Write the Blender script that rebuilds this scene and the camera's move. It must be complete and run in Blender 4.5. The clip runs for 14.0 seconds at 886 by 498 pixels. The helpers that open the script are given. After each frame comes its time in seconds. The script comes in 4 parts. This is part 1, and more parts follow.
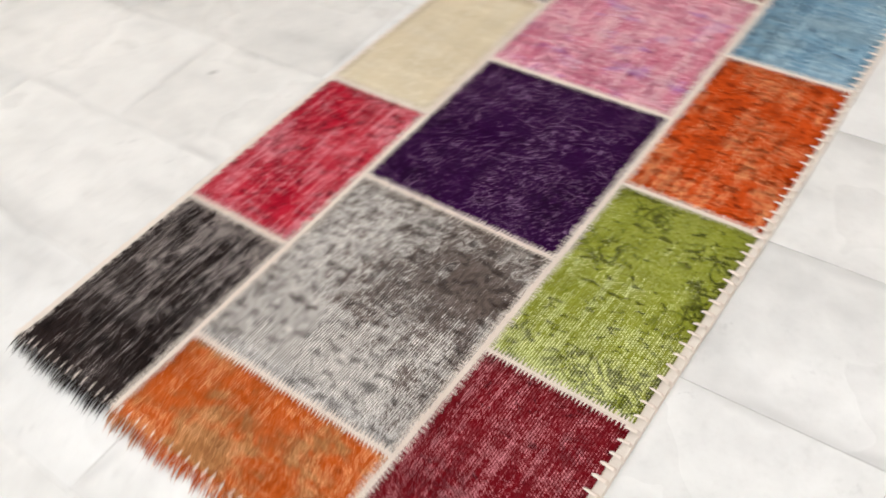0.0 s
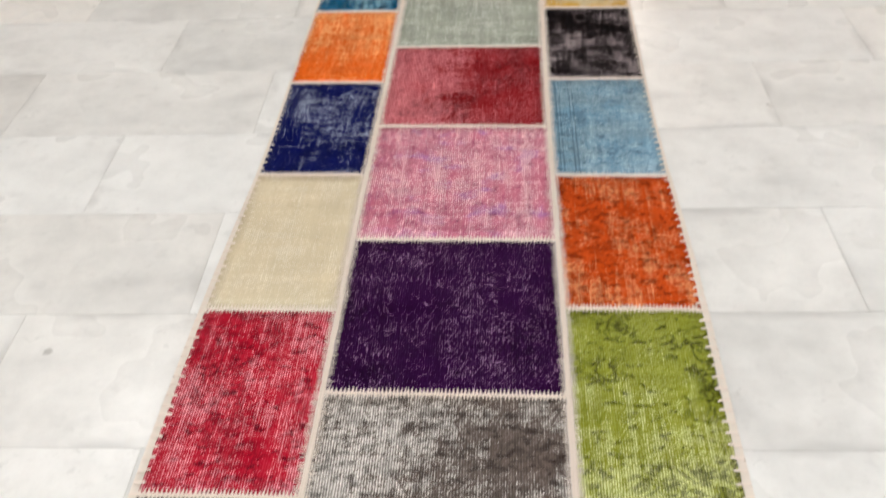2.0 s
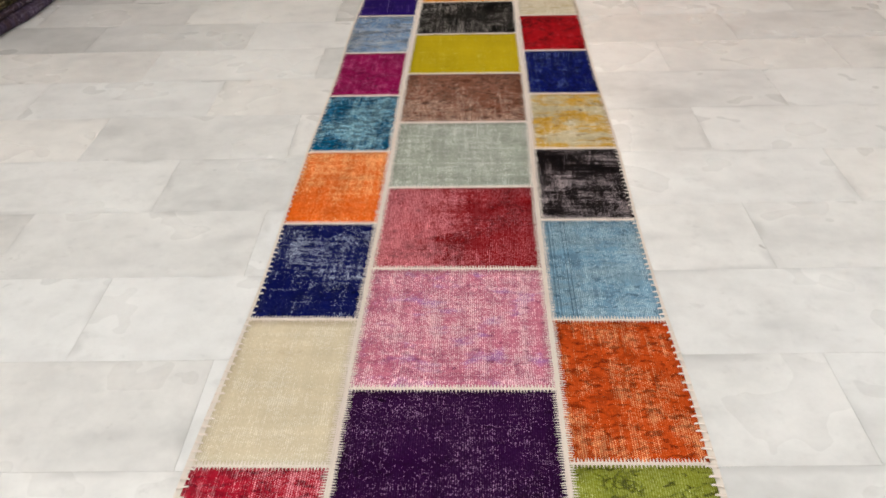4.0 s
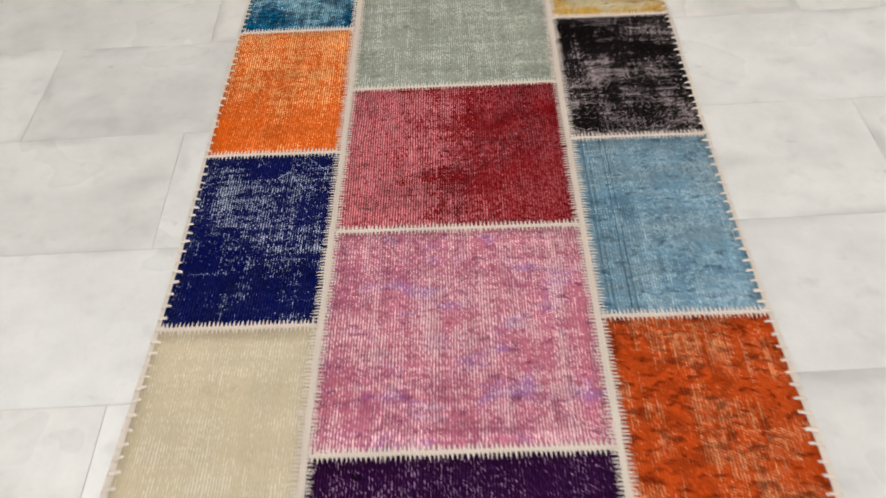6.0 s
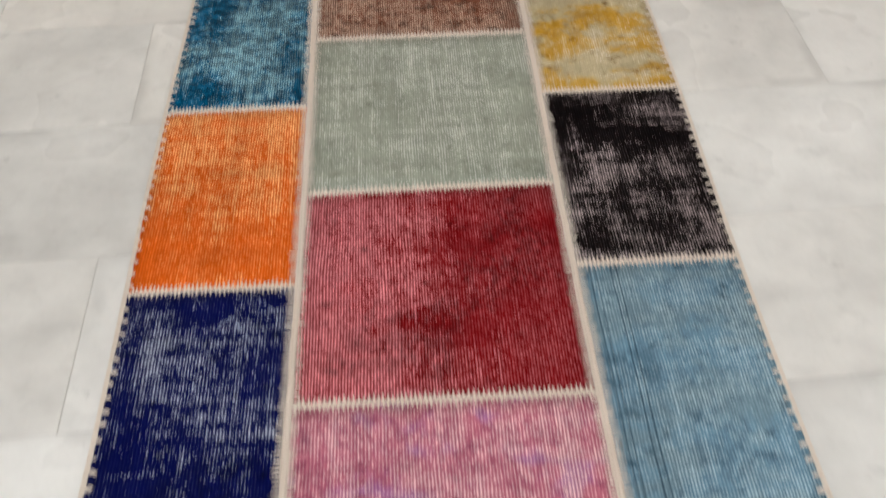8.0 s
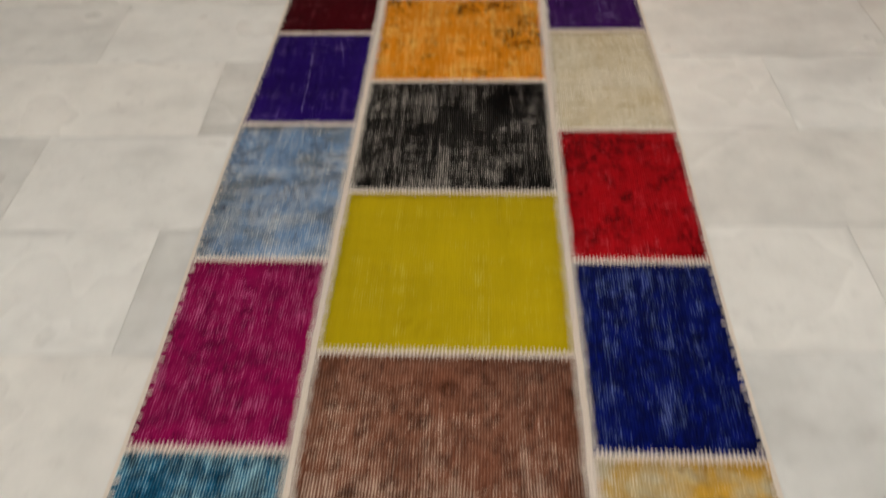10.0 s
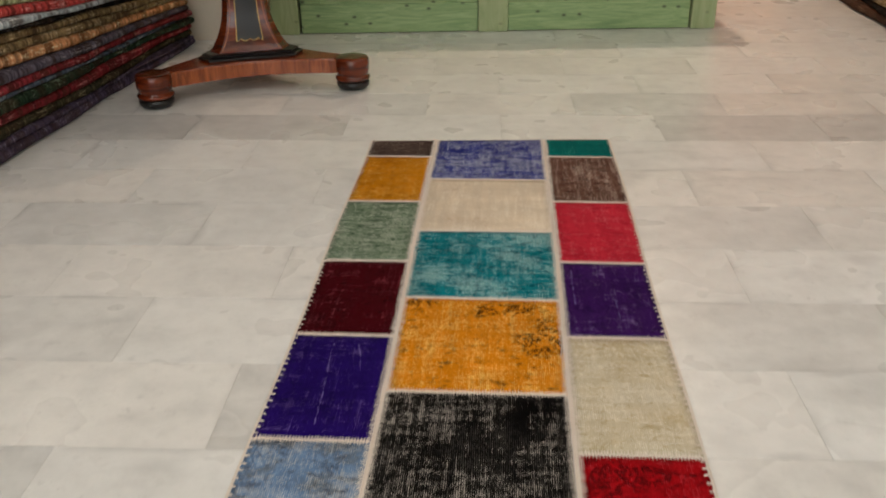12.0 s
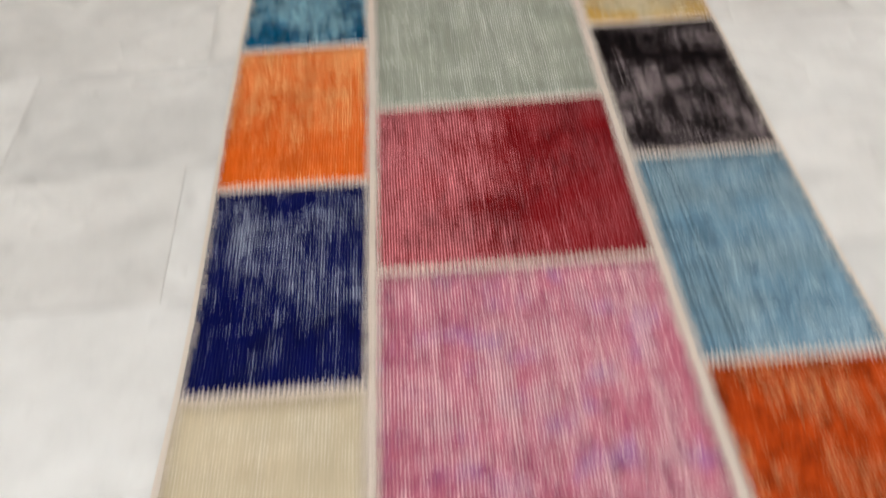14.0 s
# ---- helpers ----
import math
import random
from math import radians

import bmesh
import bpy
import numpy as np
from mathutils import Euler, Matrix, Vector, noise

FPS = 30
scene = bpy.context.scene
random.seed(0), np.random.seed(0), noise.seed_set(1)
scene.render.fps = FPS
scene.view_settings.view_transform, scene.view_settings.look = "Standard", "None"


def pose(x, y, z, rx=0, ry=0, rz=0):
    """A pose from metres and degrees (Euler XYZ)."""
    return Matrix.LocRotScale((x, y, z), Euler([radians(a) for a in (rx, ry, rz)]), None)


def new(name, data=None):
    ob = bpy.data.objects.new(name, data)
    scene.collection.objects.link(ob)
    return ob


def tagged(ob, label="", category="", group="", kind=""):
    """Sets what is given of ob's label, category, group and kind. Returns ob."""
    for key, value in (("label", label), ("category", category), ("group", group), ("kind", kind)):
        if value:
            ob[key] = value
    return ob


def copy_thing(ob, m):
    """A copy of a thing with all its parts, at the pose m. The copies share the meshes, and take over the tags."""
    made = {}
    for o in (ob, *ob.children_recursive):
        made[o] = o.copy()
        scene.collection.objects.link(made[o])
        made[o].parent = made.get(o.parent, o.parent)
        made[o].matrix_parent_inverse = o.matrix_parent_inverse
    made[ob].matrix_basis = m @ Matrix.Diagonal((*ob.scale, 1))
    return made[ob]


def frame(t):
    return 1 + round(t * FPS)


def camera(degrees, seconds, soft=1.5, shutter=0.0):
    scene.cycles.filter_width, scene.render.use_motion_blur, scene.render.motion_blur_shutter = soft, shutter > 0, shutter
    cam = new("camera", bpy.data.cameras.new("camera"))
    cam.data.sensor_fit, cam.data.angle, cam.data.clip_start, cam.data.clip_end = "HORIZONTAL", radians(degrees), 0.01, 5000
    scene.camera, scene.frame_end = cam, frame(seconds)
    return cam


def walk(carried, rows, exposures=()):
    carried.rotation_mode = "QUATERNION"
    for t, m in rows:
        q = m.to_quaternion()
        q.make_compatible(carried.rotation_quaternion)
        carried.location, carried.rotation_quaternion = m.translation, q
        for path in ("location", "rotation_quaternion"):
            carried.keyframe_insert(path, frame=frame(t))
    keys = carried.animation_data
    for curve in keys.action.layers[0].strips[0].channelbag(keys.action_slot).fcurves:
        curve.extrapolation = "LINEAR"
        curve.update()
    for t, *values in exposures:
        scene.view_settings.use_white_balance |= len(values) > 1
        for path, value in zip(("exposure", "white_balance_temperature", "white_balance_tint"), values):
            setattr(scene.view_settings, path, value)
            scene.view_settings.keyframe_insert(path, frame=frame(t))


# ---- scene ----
# The camera and its way over the runner.
cam = camera(53.3, 14.0, soft=1.85, shutter=0.7)
PATH = [
    (0.0, 0.6450, -0.9172, 0.9470, 42.64, 7.03, 36.91),
    (0.1, 0.5900, -0.9292, 0.9473, 42.35, 6.39, 32.73),
    (0.2, 0.5237, -0.9491, 0.9365, 42.86, 5.92, 27.65),
    (0.3, 0.4652, -0.9446, 0.9345, 42.40, 5.99, 24.03),
    (0.5, 0.3176, -1.0001, 0.9634, 41.33, 5.98, 17.23),
    (1.0, 0.1823, -1.0512, 1.0054, 40.58, 3.55, 8.22),
    (1.5, 0.1216, -1.0583, 0.9928, 45.46, 3.05, 4.66),
    (2.0, 0.0834, -1.0581, 1.0087, 49.26, 2.22, 3.16),
    (2.5, 0.0972, -1.0565, 1.0242, 53.15, 1.26, 3.39),
    (3.0, 0.0988, -1.0410, 1.0360, 56.70, 1.55, 4.19),
    (3.2, 0.0907, -1.0338, 1.0360, 57.41, 1.43, 4.03),
    (5.3, 0.0300, -0.7010, 0.9540, 50.94, 2.33, -0.82),
    (5.5, 0.0410, -0.5920, 0.9350, 48.05, 2.60, 0.01),
    (6.0, 0.0170, -0.4070, 0.8920, 44.01, 2.64, -0.22),
    (6.5, -0.0120, -0.2810, 0.8700, 40.87, 0.52, -3.50),
    (7.0, -0.0220, -0.2340, 0.8600, 38.95, 0.31, -3.67),
    (7.2, -0.0300, -0.2220, 0.8607, 39.44, 0.01, -3.73),
    (9.3, -0.0020, 0.4452, 0.9120, 45.36, 1.56, -1.30),
    (9.5, 0.0023, 0.5217, 0.9107, 46.39, 1.00, -0.77),
    (10.0, 0.0469, 0.7451, 0.9090, 48.41, 1.29, 2.13),
    (10.5, 0.0922, 0.9019, 0.9553, 54.26, 1.40, 3.51),
    (11.0, 0.0775, 0.9546, 0.9898, 58.77, 0.60, 3.80),
    (11.5, 0.0520, 0.9334, 1.0001, 60.93, 0.67, 4.54),
    (12.0, 0.0426, 0.8742, 1.0154, 63.15, 0.83, 3.80),
    (12.5, -0.0197, 0.6267, 0.9899, 61.54, -1.10, 1.36),
    (13.0, -0.0246, 0.3411, 0.9177, 55.17, 1.05, 1.44),
    (13.5, -0.0494, 0.0270, 0.8705, 50.12, 0.86, 1.78),
    (14.0, -0.1041, -0.2691, 0.7890, 45.41, 2.49, -3.52),
    (14.2, -0.1260, -0.3875, 0.7564, 43.53, 3.14, -5.64),
]
EXPOSURES = [
    (0.0, 0.03, 6060, 11), (1.0, 0.03, 6060, 11), (2.0, 0.01, 6080, 10), (3.0, -0.01, 6080, 10),
    (5.5, -0.1, 6100, 9), (6.5, -0.17, 6100, 9), (7.0, -0.2, 6100, 10), (9.5, -0.31, 6280, 8),
    (11.0, -0.29, 6420, 8), (12.0, -0.24, 6420, 8), (13.0, -0.27, 6260, 8), (14.0, -0.18, 6120, 10)]
walk(cam, [(t, pose(*p)) for t, *p in PATH], EXPOSURES)

# ---- light: unseen ceiling panels and front window daylight, added to light the shop ----
world = bpy.data.worlds.new("shop_world")
scene.world = world
world.use_nodes = True
sky = world.node_tree.nodes.new("ShaderNodeTexSky")
sky.sky_type, sky.sun_disc = "NISHITA", False
sky.sun_elevation, sky.sun_rotation = radians(40), radians(200)
world.node_tree.links.new(sky.outputs["Color"], world.node_tree.nodes["Background"].inputs["Color"])
world.node_tree.nodes["Background"].inputs["Strength"].default_value = 0.12

ROOM_W, ROOM_E, ROOM_S, ROOM_N, ROOM_H = -3.4, 4.0, -4.2, 7.6, 3.0
PANELS = [(x, y) for y in (-2.6, -0.4, 1.8, 4.0, 6.2) for x in (-1.9, 0.3, 2.5) if (x > 0 or y < 3) and y < 6]
BULB = (0.93, 6.25)  # the warm bulb behind the green cupboard
for x, y in PANELS:
    light = bpy.data.lights.new("ceiling_lamp", "AREA")
    light.shape, light.size, light.energy, light.color = "SQUARE", 0.56, (10.5 if x < 0 else 9.2 if x < 2 else 7.4) if y < 3 else 3.2, (1.0, 0.965, 0.92)
    new("ceiling_lamp", light).matrix_world = pose(x, y, ROOM_H - 0.045)
bulb = bpy.data.lights.new("bulb_light", "AREA")
bulb.shape, bulb.size, bulb.energy, bulb.color = "DISK", 0.12, 42, (1.0, 0.76, 0.56)
new("bulb_light", bulb).matrix_world = pose(*BULB, ROOM_H - 0.075)
# Added daylight from an unseen front window, brightening the near end.
day = bpy.data.lights.new("window_light", "AREA")
day.shape, day.size, day.size_y, day.energy, day.color = "RECTANGLE", 5.0, 2.0, 48, (0.93, 0.97, 1.0)
new("window_light", day).matrix_world = pose(0.3, ROOM_S + 0.06, 1.35, 90, 0, 0)


# ---- materials ----
def srgb(r, g, b):
    return tuple((c / 255 / 12.92 if c <= 10 else ((c / 255 + 0.055) / 1.055) ** 2.4) for c in (r, g, b)) + (1,)


class Nodes:
    """Short hand for a node material."""

    def __init__(self, name, roughness=0.6, metallic=0.0, specular=0.5):
        self.mat = bpy.data.materials.new(name)
        self.mat.use_nodes = True
        self.tree = self.mat.node_tree
        self.bsdf = self.tree.nodes["Principled BSDF"]
        self.bsdf.inputs["Roughness"].default_value = roughness
        self.bsdf.inputs["Metallic"].default_value = metallic
        self.bsdf.inputs["Specular IOR Level"].default_value = specular

    def put(self, socket, value):
        if isinstance(value, bpy.types.NodeSocket):
            self.tree.links.new(value, socket)
        elif value is not None:
            socket.default_value = value

    def node(self, kind):
        return self.tree.nodes.new(kind)

    def math(self, op, a, b=None, c=None, clamp=False):
        n = self.node("ShaderNodeMath")
        n.operation, n.use_clamp = op, clamp
        for s, v in zip(n.inputs, (a, b, c)):
            self.put(s, v)
        return n.outputs[0]

    def vec(self, op, a, b=None):
        n = self.node("ShaderNodeVectorMath")
        n.operation = op
        self.put(n.inputs[0], a)
        self.put(n.inputs[1], b)
        return n.outputs[0]

    def noise(self, co, scale, detail=3.0, rough=0.55, distort=0.0):
        n = self.node("ShaderNodeTexNoise")
        for k, v in (("Vector", co), ("Scale", scale), ("Detail", detail), ("Roughness", rough), ("Distortion", distort)):
            self.put(n.inputs[k], v)
        return n.outputs["Fac"]

    def ramp(self, value, low, high):
        n = self.node("ShaderNodeMapRange")
        n.interpolation_type = "SMOOTHSTEP"
        for k, v in (("Value", value), ("From Min", low), ("From Max", high)):
            self.put(n.inputs[k], v)
        return n.outputs["Result"]

    def mix(self, fac, a, b, blend="MIX"):
        n = self.node("ShaderNodeMix")
        n.data_type, n.blend_type = "RGBA", blend
        self.put(n.inputs["Factor"], fac)
        self.put(n.inputs["A"], a)
        self.put(n.inputs["B"], b)
        return n.outputs["Result"]

    def bump(self, height, strength, distance):
        n = self.node("ShaderNodeBump")
        n.inputs["Strength"].default_value, n.inputs["Distance"].default_value = strength, distance
        self.put(n.inputs["Height"], height)
        self.put(self.bsdf.inputs["Normal"], n.outputs["Normal"])

    def place(self, shift=True):
        """Object coordinates, shifted by the object's random number."""
        co = self.node("ShaderNodeTexCoord").outputs["Object"]
        if not shift:
            return co
        rnd = self.node("ShaderNodeObjectInfo").outputs["Random"]
        n = self.node("ShaderNodeCombineXYZ")
        for s, k in zip(n.inputs, (17.3, 29.1, 41.7)):
            self.put(s, self.math("MULTIPLY", rnd, k))
        return self.vec("ADD", co, n.outputs[0])

    def colour(self, value):
        self.put(self.bsdf.inputs["Base Color"], value)
        return self.mat


def deeper(c):
    """A dye a little more saturated and deeper than its display colour."""
    return tuple(v ** 1.28 for v in srgb(*c)[:3]) + (1,)


def rug_material(name, dye, worn, dark, wear=0.3, rib=0.25, motif=0.3, lean=(0, 0), across=0.5, tint=None, grain=1.0, strokes=0.5, patchy=0.13, pale=0.14, areas=(), bands=(), tint_at=0.45, fray=0.10, streaks=0.62):
    """Worn, overdyed knotted wool: dye, bare threads and the ghost of an old pattern."""
    m = Nodes(name, 0.95, 0, 0.05)
    dye, dark = deeper(dye), deeper(dark)
    co = m.place()
    raw = m.node("ShaderNodeTexCoord").outputs["Object"]
    sep = m.node("ShaderNodeSeparateXYZ")
    m.put(sep.inputs[0], raw)
    blotch = m.noise(co, 24, 7, 0.68, 0.15)
    along = m.noise(m.vec("MULTIPLY", co, (95, 6, 1)), 1, 5, 0.7)
    cross = m.noise(m.vec("MULTIPLY", co, (9, 95, 1)), 1, 5, 0.7)
    knots = m.noise(m.vec("MULTIPLY", co, (330, 190, 1)), 1, 2, 0.6)
    streak = m.noise(m.vec("MULTIPLY", co, (560, 34, 1)), 1, 2, 0.55)
    drift = m.noise(m.vec("MULTIPLY", co, (16, 5, 1)), 1, 2, 0.5)
    phase = m.math("MULTIPLY_ADD", sep.outputs[0], 1680.0, m.math("MULTIPLY_ADD", drift, 15.0, m.math("MULTIPLY", streak, 3.0)))
    wave = m.math("POWER", m.math("MULTIPLY_ADD", m.math("SINE", phase), 0.5, 0.5), 1.4)
    broad = m.noise(co, 9, 4, 0.55, 0.2)
    v = m.math("MULTIPLY_ADD", broad, patchy, m.math("MULTIPLY_ADD", blotch, 0.30, 0.5 * (0.60 - streaks - patchy)))
    v = m.math("MULTIPLY_ADD", along, streaks * (1 - across), v)
    v = m.math("MULTIPLY_ADD", cross, streaks * across, v)
    v = m.math("MULTIPLY_ADD", knots, 0.10, v)
    v = m.math("MULTIPLY_ADD", sep.outputs[0], lean[0], v)
    v = m.math("MULTIPLY_ADD", sep.outputs[1], lean[1], v)
    for ax, ay, rx, ry, amount in areas:  # rubbed or kept stretches of the pile
        n = m.node("ShaderNodeCombineXYZ")
        m.put(n.inputs[0], m.math("DIVIDE", m.math("SUBTRACT", sep.outputs[0], ax), rx))
        m.put(n.inputs[1], m.math("DIVIDE", m.math("SUBTRACT", sep.outputs[1], ay), ry))
        reach = m.node("ShaderNodeVectorMath")
        reach.operation = "LENGTH"
        m.put(reach.inputs[0], n.outputs[0])
        d = m.math("MULTIPLY_ADD", m.math("SUBTRACT", blotch, 0.5), 1.6, reach.outputs["Value"])
        v = m.math("MULTIPLY_ADD", m.math("SUBTRACT", 1.0, m.ramp(d, 0.25, 1.5)), amount, v)
    turn = m.math("MULTIPLY", m.math("FLOOR", m.math("DIVIDE", m.math("ADD", phase, math.pi / 2), 2 * math.pi)), math.pi)
    dash = m.math("ADD", m.math("MULTIPLY_ADD", sep.outputs[1], 1500.0, turn), m.math("MULTIPLY", knots, 3.5))
    dash = m.ramp(m.math("SINE", dash), -0.7, 0.6)
    knit = m.math("MULTIPLY", wave, m.math("MULTIPLY_ADD", dash, 1.0, 0.2))
    edge = 0.625 - 0.22 * wear
    frayed = m.math("MULTIPLY_ADD", m.math("SUBTRACT", knit, 0.4), 0.05, m.math("MULTIPLY_ADD", m.math("SUBTRACT", knots, 0.5), fray, v))
    worn_mask = m.ramp(frayed, edge - 0.03, edge + 0.05)
    thread = m.math("MULTIPLY_ADD", m.math("MULTIPLY", knit, m.ramp(knots, 0.30, 0.50)), 1.2, pale)
    bare = m.math("MULTIPLY", worn_mask, thread)
    bare = m.math("MULTIPLY_ADD", m.math("MULTIPLY", m.math("MULTIPLY", wave, m.ramp(knots, 0.36, 0.6)), m.ramp(broad, 0.26, 0.62)), rib * 0.9, bare, clamp=True)
    ghost = m.noise(co, 22, 5, 0.6, 1.6)
    ghost2 = m.noise(m.vec("MULTIPLY", co, (44, 80, 1)), 1, 5, 0.66, 0.4)
    edge = 0.68 - 0.24 * motif
    blot = m.ramp(ghost2, edge, edge + 0.08)
    stroke = m.math("SUBTRACT", 1.0, m.ramp(m.math("ABSOLUTE", m.math("SUBTRACT", ghost, 0.5)), 0.018, 0.06))
    stroke = m.math("MULTIPLY", stroke, m.ramp(m.noise(co, 8, 2), 0.62 - 0.25 * motif, 0.72 - 0.25 * motif))
    g = m.math("MULTIPLY", m.math("MAXIMUM", blot, m.math("MULTIPLY", stroke, strokes)), m.ramp(knots, 0.28, 0.55))
    col = m.mix(m.math("MULTIPLY", g, 0.6), dye, dark)
    if tint:
        col = m.mix(m.math("MULTIPLY", m.ramp(m.noise(m.vec("MULTIPLY", co, (10, 17, 1)), 1, 7, 0.68, 0.3), tint_at, tint_at + 0.13), 0.9), col, srgb(*tint))
    for x0, x1, pitch in bands:  # the lengthwise lines of an old border
        inside = m.math("MULTIPLY", m.ramp(sep.outputs[0], x0 - 0.002, x0 + 0.002), m.math("SUBTRACT", 1.0, m.ramp(sep.outputs[0], x1 - 0.002, x1 + 0.002)))
        line = m.ramp(m.math("SINE", m.math("MULTIPLY_ADD", sep.outputs[0], 2 * math.pi / pitch, m.math("MULTIPLY", drift, 2.0))), 0.1, 0.7)
        col = m.mix(m.math("MULTIPLY", m.math("MULTIPLY", inside, line), m.ramp(knots, 0.25, 0.6)), col, dark)
    col = m.mix(bare, col, srgb(*worn))
    col = m.mix(m.math("MULTIPLY", g, 0.72), col, dark)
    warp = m.noise(m.vec("MULTIPLY", co, (42, 3.5, 1)), 1, 4, 0.65)
    weft = m.noise(m.vec("MULTIPLY", co, (4, 36, 1)), 1, 4, 0.65)
    tone = m.math("MULTIPLY_ADD", m.noise(co, 5, 2), 0.35, 0.76 - 0.55 * grain)
    tone = m.math("MULTIPLY_ADD", warp, 0.6 * grain, m.math("MULTIPLY_ADD", weft, 0.5 * grain, tone))
    fine = m.math("MULTIPLY_ADD", knots, 0.8 * grain, 0.96 - 0.40 * grain)
    # Groove shading painted in: the colour darkens between ribs and lightens on them.
    fine = m.math("MULTIPLY", fine, m.math("MULTIPLY_ADD", m.math("MULTIPLY", m.math("SUBTRACT", wave, 0.42), m.math("MULTIPLY_ADD", worn_mask, 0.6, 0.4)), 0.1 + 0.95 * rib, 1.0))
    n = m.node("ShaderNodeCombineColor")
    for s in n.inputs[:3]:
        m.put(s, m.math("MULTIPLY", tone, fine))
    col = m.mix(1.0, col, n.outputs[0], "MULTIPLY")
    m.bsdf.inputs["Sheen Weight"].default_value = 0.0
    m.bump(m.math("MULTIPLY_ADD", wave, 0.5, knots), 0.5 * grain, 0.0012)
    return m.colour(col)


def cotton_material(name, light, deep):
    m = Nodes(name, 0.9, 0, 0.2)
    co = m.place()
    k = m.noise(m.vec("MULTIPLY", co, (260, 260, 60)), 1, 3)
    m.bump(k, 0.6, 0.001)
    return m.colour(m.mix(m.math("MULTIPLY_ADD", m.noise(co, 9, 4), 0.6, m.math("MULTIPLY", k, 0.4)), srgb(*deep), srgb(*light)))


def marble_material(name, island=False):
    """Polished white and grey marble, each tile its own tone and veins."""
    m = Nodes(name, 0.22, 0, 0.5)
    co = m.node("ShaderNodeTexCoord").outputs["Object"]
    info = m.node("ShaderNodeObjectInfo")
    if island:
        rnd = m.node("ShaderNodeNewGeometry").outputs["Random Per Island"]
        tone = m.math("MULTIPLY", m.math("POWER", rnd, 2.0), 0.3)
    else:
        rnd = info.outputs["Random"]
        sep = m.node("ShaderNodeSeparateColor")
        m.put(sep.inputs[0], info.outputs["Color"])
        tone = m.math("MULTIPLY", sep.outputs[0], 1.0)
    shift = m.node("ShaderNodeCombineXYZ")
    for s, k in zip(shift.inputs, (13.1, 37.7, 71.3)):
        m.put(s, m.math("MULTIPLY", rnd, k))
    own = co
    co = m.vec("ADD", co, shift.outputs[0])
    cloud = m.noise(co, 4.5, 2.5, 0.5, 0.1)
    veins = m.noise(m.vec("MULTIPLY", co, (3.0, 8.0, 3)), 1, 3, 0.5, 0.3)
    line = m.ramp(veins, 0.50, 0.80)
    grain = m.noise(co, 160, 3, 0.6)
    spots = m.ramp(m.noise(co, 26, 3, 0.6), 0.52, 0.90)
    smudge = m.math("MULTIPLY", m.ramp(m.noise(co, 38, 4, 0.65, 0.3), 0.58, 0.74), m.ramp(m.noise(co, 7, 2), 0.5, 0.66))
    mottle = m.noise(co, 15, 3, 0.58)
    grey = m.math("MULTIPLY_ADD", m.math("SUBTRACT", mottle, 0.5), 0.7, m.math("MULTIPLY_ADD", m.math("SUBTRACT", cloud, 0.5), 0.6, tone))
    grey = m.ramp(grey, -0.35, 1.05)
    warm = m.mix(m.math("FRACT", m.math("MULTIPLY", rnd, 7.31)), srgb(238, 235, 230), srgb(235, 235, 233))
    col = m.mix(grey, warm, srgb(182, 181, 178))
    col = m.mix(m.math("MULTIPLY", m.math("MULTIPLY", line, m.ramp(cloud, 0.40, 0.62)), 0.30), col, srgb(140, 140, 138))
    col = m.mix(m.math("MULTIPLY", spots, 0.2), col, srgb(120, 118, 112))
    col = m.mix(m.math("MULTIPLY", m.math("SUBTRACT", grain, 0.5), 0.25, clamp=True), col, srgb(160, 156, 148))
    col = m.mix(m.math("MULTIPLY", smudge, 0.30), col, srgb(132, 131, 127))
    if not island:  # dirt worked into the tile's rim
        at = m.node("ShaderNodeSeparateXYZ")
        m.put(at.inputs[0], own)
        rim_x = m.math("SUBTRACT", TILE_W / 2, m.math("ABSOLUTE", at.outputs[0]))
        rim_y = m.math("SUBTRACT", TILE_D / 2, m.math("ABSOLUTE", at.outputs[1]))
        near = m.math("MULTIPLY_ADD", m.math("SUBTRACT", mottle, 0.5), 0.05, m.math("MINIMUM", rim_x, rim_y))
        dirt = m.math("MULTIPLY", m.math("SUBTRACT", 1.0, m.ramp(near, 0.0, 0.022)), m.ramp(m.noise(co, 5.5, 2), 0.47, 0.66))
        col = m.mix(m.math("MULTIPLY", dirt, 0.34), col, srgb(150, 149, 146))
    m.put(m.bsdf.inputs["Roughness"], m.math("MULTIPLY_ADD", cloud, 0.16, 0.21))
    m.bump(grain, 0.02, 0.001)
    return m.colour(col)


def plain_material(name, colour, roughness=0.6, spread=0.12, scale=6, metallic=0.0, bump=0.1):
    m = Nodes(name, roughness, metallic)
    co = m.place()
    k = m.noise(co, scale, 5, 0.6)
    fine = m.noise(co, scale * 30, 3)
    dark = tuple(max(0, c * (1 - 2 * spread)) for c in colour)
    m.bump(fine, bump, 0.001)
    return m.colour(m.mix(m.math("MULTIPLY_ADD", fine, 0.35, m.math("MULTIPLY", k, 0.65)), srgb(*dark), srgb(*colour)))


